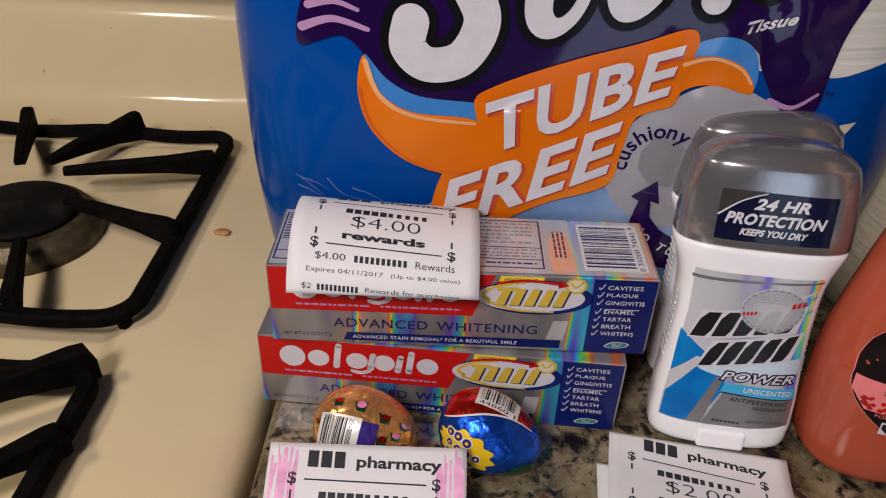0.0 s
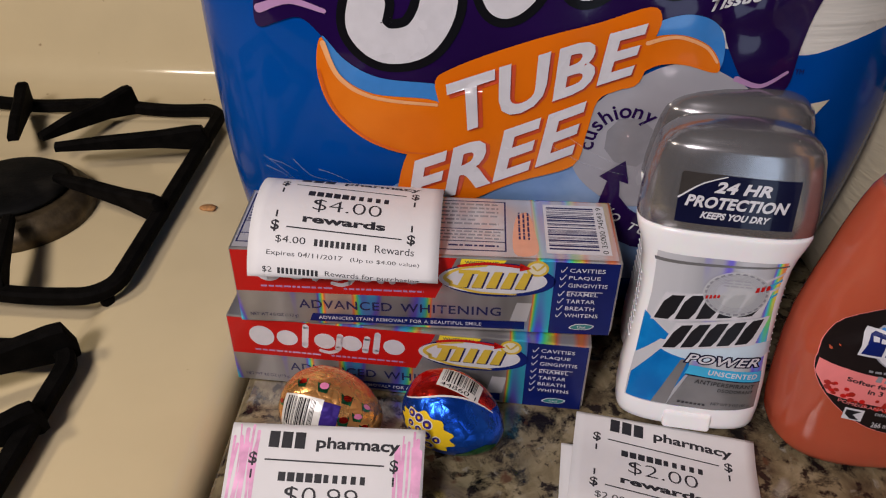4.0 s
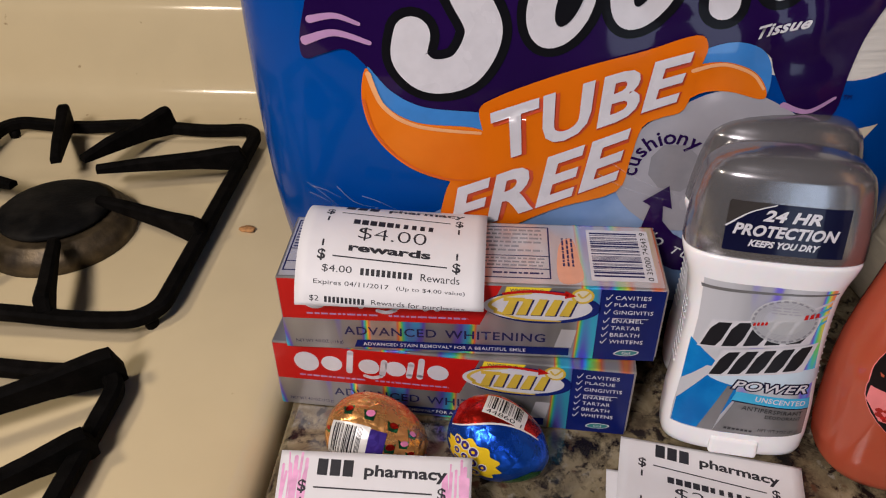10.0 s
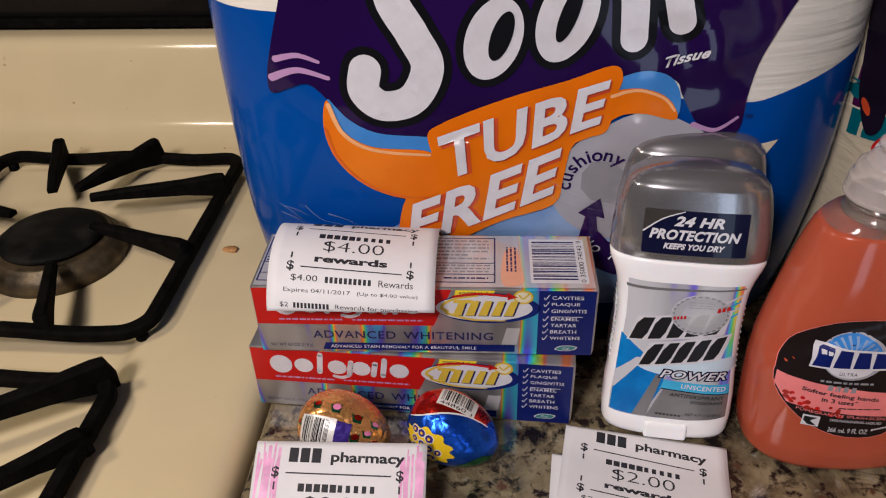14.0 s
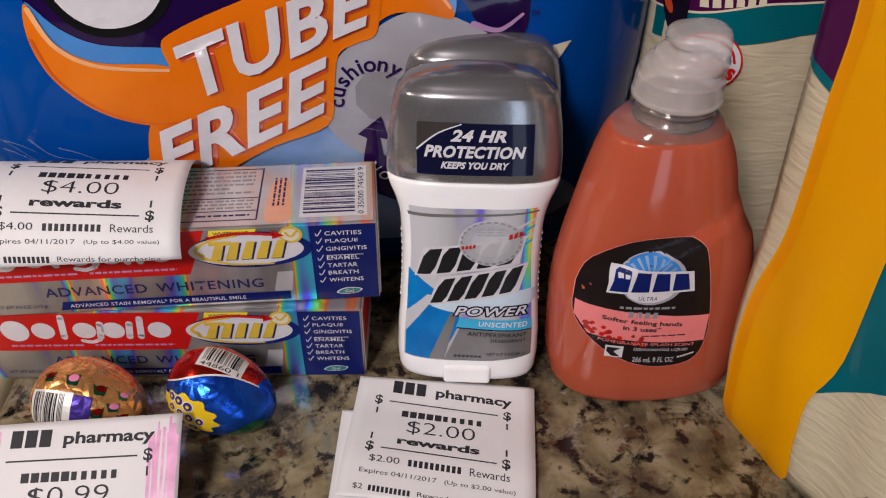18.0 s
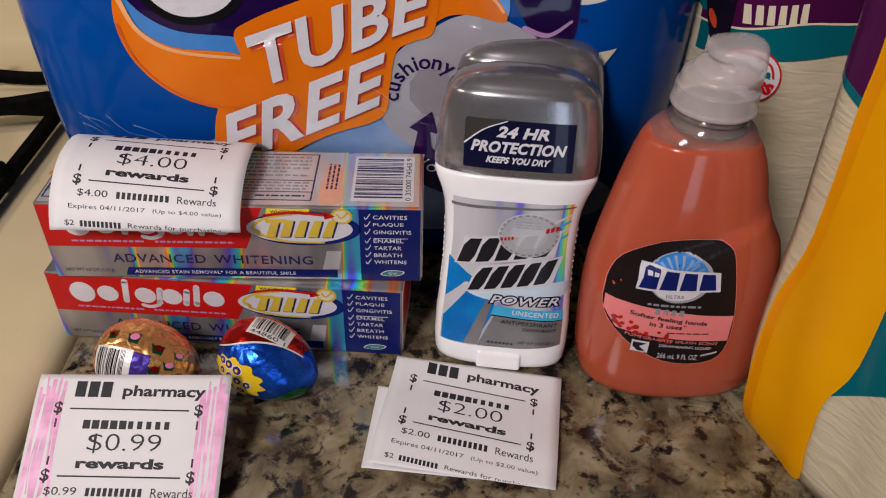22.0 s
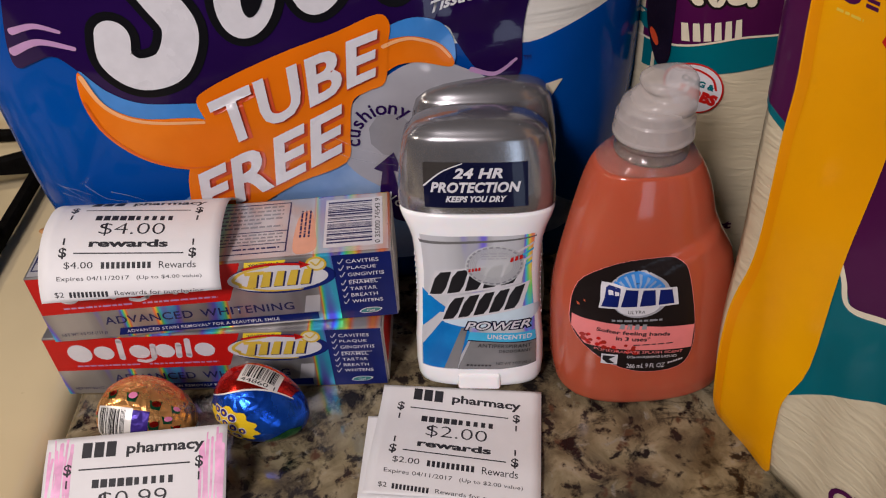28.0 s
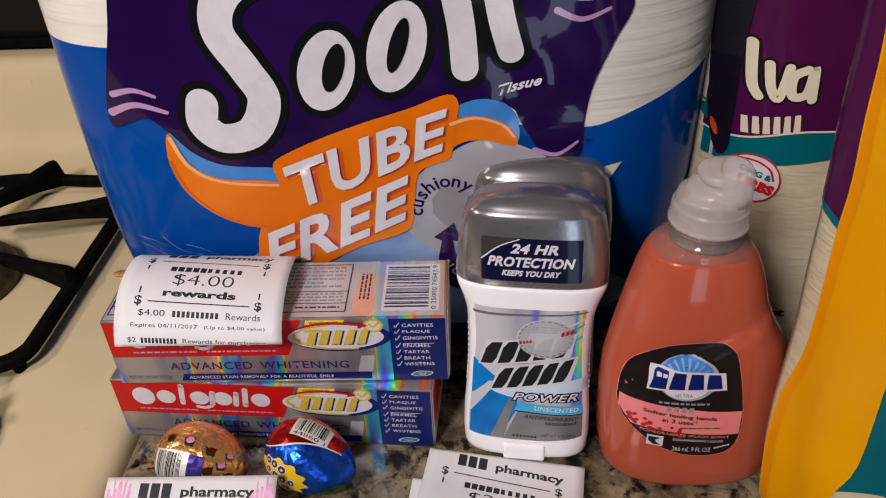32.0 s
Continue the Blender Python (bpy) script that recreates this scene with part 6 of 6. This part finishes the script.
on_egg(egg_b, "barcode_patch", rect(-0.55, 0.30, -0.64, 0.05), 2, M_egg_white, "white barcode patch")
tagged(on_egg(egg_b, "barcode", barcode(-0.48, 0.22, -0.60, -0.12, 17, 43), 3, M_blk), kind="stuff")
bm = fit_box(letters("44860 1", 0.004), -0.48, 0.24, -0.09, 0.02)
for v in bm.verts:
    v.co.y = -0.07 - v.co.y
on_egg(egg_b, "lettering", bm, 3, M_blk)
on_egg(egg_b, "green_foil_patch", flat([(0.35, 1.75), (0.85, 1.15), (1.2, 1.2), (1.2, 2.4), (0.3, 2.4)]), 0, M_egg_green, "green foil area")
M_egg_yellow = mat("yellow_foil_print", (0.86, 0.58, 0.02), 0.3, 0.2, vary=0.06, bump=0.3, bump_scale=300)
pts = []
for i in range(60):
    a = 2 * math.pi * i / 60
    r = 1 + 0.10 * math.cos(a * 11)
    pts.append((-0.42 + 0.62 * r * math.cos(a), 1.32 + 0.50 * r * math.sin(a)))
on_egg(egg_b, "yellow_badge", flat(pts), 0, M_egg_yellow, "yellow scalloped badge")
for cu, cv, a, b, tn in ((-0.78, 1.22, 0.09, 0.11, 0), (-0.58, 1.20, 0.09, 0.11, 0), (-0.37, 1.24, 0.09, 0.11, 0), (-0.70, 1.50, 0.07, 0.10, 0), (-0.50, 1.50, 0.07, 0.10, 0), (-0.30, 1.52, 0.08, 0.10, 0), (-0.10, 1.52, 0.07, 0.1, 0), (-0.45, 1.78, 0.09, 0.09, 0), (-0.2, 1.78, 0.09, 0.09, 0), (-0.65, 1.78, 0.07, 0.09, 0)):
    cv -= 0.18
    on_egg(egg_b, "badge_shape", oval(cu, cv, a * 1.25, b * 1.2, 20), 1, M_egg_white)
    on_egg(egg_b, "badge_shape", oval(cu, cv, a, b, 20), 2, M_egg_purple)
    on_egg(egg_b, "badge_shape", oval(cu, cv, a * 0.4, b * 0.4, 14), 3, M_egg_yellow)

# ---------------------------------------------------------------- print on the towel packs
M_fold_shade = mat("film_fold_and_shade", (0.010, 0.006, 0.014), 0.25, vary=0.3, bump=0.8, bump_scale=90, coat=0.4, spec=0.3)
def on_ta(name, bm, lv, m, label="", parent=None, step=0.005):
    return decal(name, bm, towel_a_front, 0.0010 + 0.0002 * lv, m, parent or towel_a, label, step)


plum = on_ta("plum_field", flat([(-0.0965, 0.1345), (-0.081, 0.1400), (-0.0598, 0.1480), (-0.0419, 0.1500), (0.0, 0.1520), (0.096, 0.1500), (0.096, 0.285), (-0.0965, 0.285)]), 1, M_tpurple, "plum film print")
on_ta("teal_band", flat([(-0.0968, 0.1200), (-0.081, 0.1262), (-0.0570, 0.1318), (-0.0390, 0.1362), (0.0, 0.140), (0.096, 0.140), (0.096, 0.152), (-0.0968, 0.152)]), 0, M_teal, "teal film band")
on_ta("pale_rule", stroke([(-0.0965, 0.1348), (-0.081, 0.1404), (-0.0598, 0.1484), (-0.0419, 0.1504), (0.0, 0.1524)], 0.0010, 6), 2, M_cream)
for keys, w in (([(-0.0815, 0.1880), (-0.0795, 0.1700), (-0.0765, 0.1640)], 0.0040), ([(-0.0745, 0.1800), (-0.0725, 0.1690), (-0.0690, 0.1650), (-0.0670, 0.1800)], 0.0038), ([(-0.0600, 0.1800), (-0.0650, 0.1760), (-0.0640, 0.1670), (-0.0585, 0.1690), (-0.0575, 0.1810), (-0.0560, 0.1660)], 0.0040)):
    on_ta("brand_shape", stroke(keys, w + 0.0022, 8), 2, M_blacklab, parent=plum)
    on_ta("brand_shape", stroke(keys, w, 8), 3, M_cream, parent=plum)
on_ta("brand_shape", slant_bars((-0.0815, 0.1520), (-0.0575, 0.1585), (-0.0560, 0.1498), (-0.0798, 0.1435), 6, 0.28), 3, M_cream, parent=plum)
bg = on_ta("round_badge", oval(-0.0722, 0.1215, 0.0118, 0.0128, 40), 3, M_red, "white badge with red and teal words")
on_ta("round_badge", oval(-0.0722, 0.1215, 0.0110, 0.0120, 40), 4, M_wht, parent=bg)
on_ta("badge_arc", stroke([(-0.0792, 0.1305), (-0.0722, 0.1312), (-0.0660, 0.1280), (-0.0638, 0.1225)], 0.0010, 8), 5, M_red, parent=bg)
on_ta("lettering", quad(letters("ONG &", 0.004, 1, 0, 0.0002), (-0.0775, 0.1280), (-0.0642, 0.1247), (-0.0648, 0.1215), (-0.0781, 0.1247)), 5, M_teal, parent=bg)
on_ta("lettering", quad(letters("URBS", 0.004, 1, 0, 0.0003), (-0.0775, 0.1230), (-0.0622, 0.1195), (-0.0637, 0.1137), (-0.0785, 0.1170)), 5, M_red, parent=bg)
on_ta("lettering", fit_box(letters("get", 0.004, 1, 0, 0.0002), -0.0560, -0.0425, 0.0375, 0.0440), 1, M_tpurple)

# fold of film along the pack's edge, shade between the packs painted in
on_ta("shaded_fold", flat(curve_pts([(-0.0948, 0.2150), (-0.0930, 0.1877), (-0.0915, 0.1572), (-0.0905, 0.1430), (-0.0868, 0.1275), (-0.0832, 0.1320), (-0.0832, 0.1501), (-0.0838, 0.1786), (-0.0838, 0.2150)], 5)), 5, M_fold_shade, "crumpled film fold with the shade between the packs painted black")
on_ta("orange_spot", oval(-0.0885, 0.1400, 0.0010, 0.0040, 20, 0.25), 7, M_redorange)


def on_tb(name, bm, lv, m, label="", parent=None, step=0.005):
    return decal(name, bm, towel_b_face, 0.0008 + 0.0002 * lv, m, parent or towel_b, label, step)


on_tb("plum_field", flat([(-0.0006, 0.1662), (0.004, 0.1650), (0.018, 0.1600), (0.018, 0.296), (-0.0006, 0.296)]), 1, M_tpurple, "plum film print")
on_tb("teal_rule", flat([(-0.0006, 0.1632), (0.004, 0.1615), (0.018, 0.1560), (0.018, 0.1605), (0.004, 0.1655), (-0.0006, 0.1667)]), 0, M_teal)
on_tb("plum_field", flat([(0.046, 0.1290), (0.0515, 0.1190), (0.0570, 0.1100), (0.0771, 0.1172), (0.115, 0.125), (0.16, 0.125), (0.16, 0.296), (0.046, 0.296)]), 1, M_tpurple, "plum film print")
on_tb("pale_rule", stroke([(0.046, 0.1290), (0.0515, 0.1190), (0.0570, 0.1098), (0.0771, 0.1170), (0.115, 0.1248), (0.16, 0.125)], 0.0024, 5), 2, M_cream)
on_tb("teal_band", flat([(0.036, 0.0450), (0.0435, 0.0530), (0.0605, 0.0690), (0.0762, 0.0808), (0.0882, 0.0880), (0.16, 0.105), (0.16, 0.128), (0.036, 0.130)]), 0, M_teal, "teal film band")
yel = on_tb("yellow_band", flat(curve_pts([(0.0125, 0.280), (0.0137, 0.2186), (0.0150, 0.1811), (0.0138, 0.1577), (0.0138, 0.1300), (0.0120, 0.1010), (0.0075, 0.0780), (0.0064, 0.0600), (0.0064, 0.0300), (0.0050, 0.0025), (0.0100, 0.0008), (0.0415, 0.0008),
                                            (0.0425, 0.0250), (0.0425, 0.0480), (0.0485, 0.0730), (0.0498, 0.1231), (0.0547, 0.1783), (0.0560, 0.2200), (0.057, 0.280)], 4)), 3, M_tyellow, "deep yellow film band")
M_amber = mat("amber_film", (0.72, 0.255, 0.0), 0.3, vary=0.08, scale=30, bump=0.2, bump_scale=35, coat=0.06, coat_rough=0.1, spec=0.12, color2=(0.74, 0.30, 0.0), stain=0.8, stain_scale=20)
for keys, w in (([(0.0158, 0.278), (0.0167, 0.2186), (0.0182, 0.1811), (0.0168, 0.1577), (0.0168, 0.1300), (0.0152, 0.1010), (0.0107, 0.0780), (0.0096, 0.0600), (0.0098, 0.0300), (0.0086, 0.0040)], 0.0046),):
    on_tb("amber_border", stroke(keys, w, 8, 0.8), 4, M_amber, parent=yel)
on_tb("lettering", fit_box(letters("6", 0.01, 1, 0, 0.0003), 0.0240, 0.0325, 0.2095, 0.2185), 4, M_tpurple, parent=yel)
on_tb("lettering", fit_box(letters("=", 0.01, 1, 0, 0.0003), 0.0345, 0.0392, 0.2105, 0.2135), 4, M_tpurple, parent=yel)
on_tb("small_print", bars_fill(0.0245, 0.0350, 0.2055, 0.2075, 1, 51, 0), 4, M_gold, parent=yel)
on_tb("lettering", fit_box(letters("7", 0.01, 1, 0.1, 0.0006), 0.0430, 0.0530, 0.2010, 0.2200), 4, M_red, parent=yel)
on_tb("lettering", quad(letters("Choose", 0.01, 1, 0, 0.0003), (0.0715, 0.0300), (0.115, 0.0420), (0.116, 0.0300), (0.0725, 0.0185)), 1, M_tpurple)
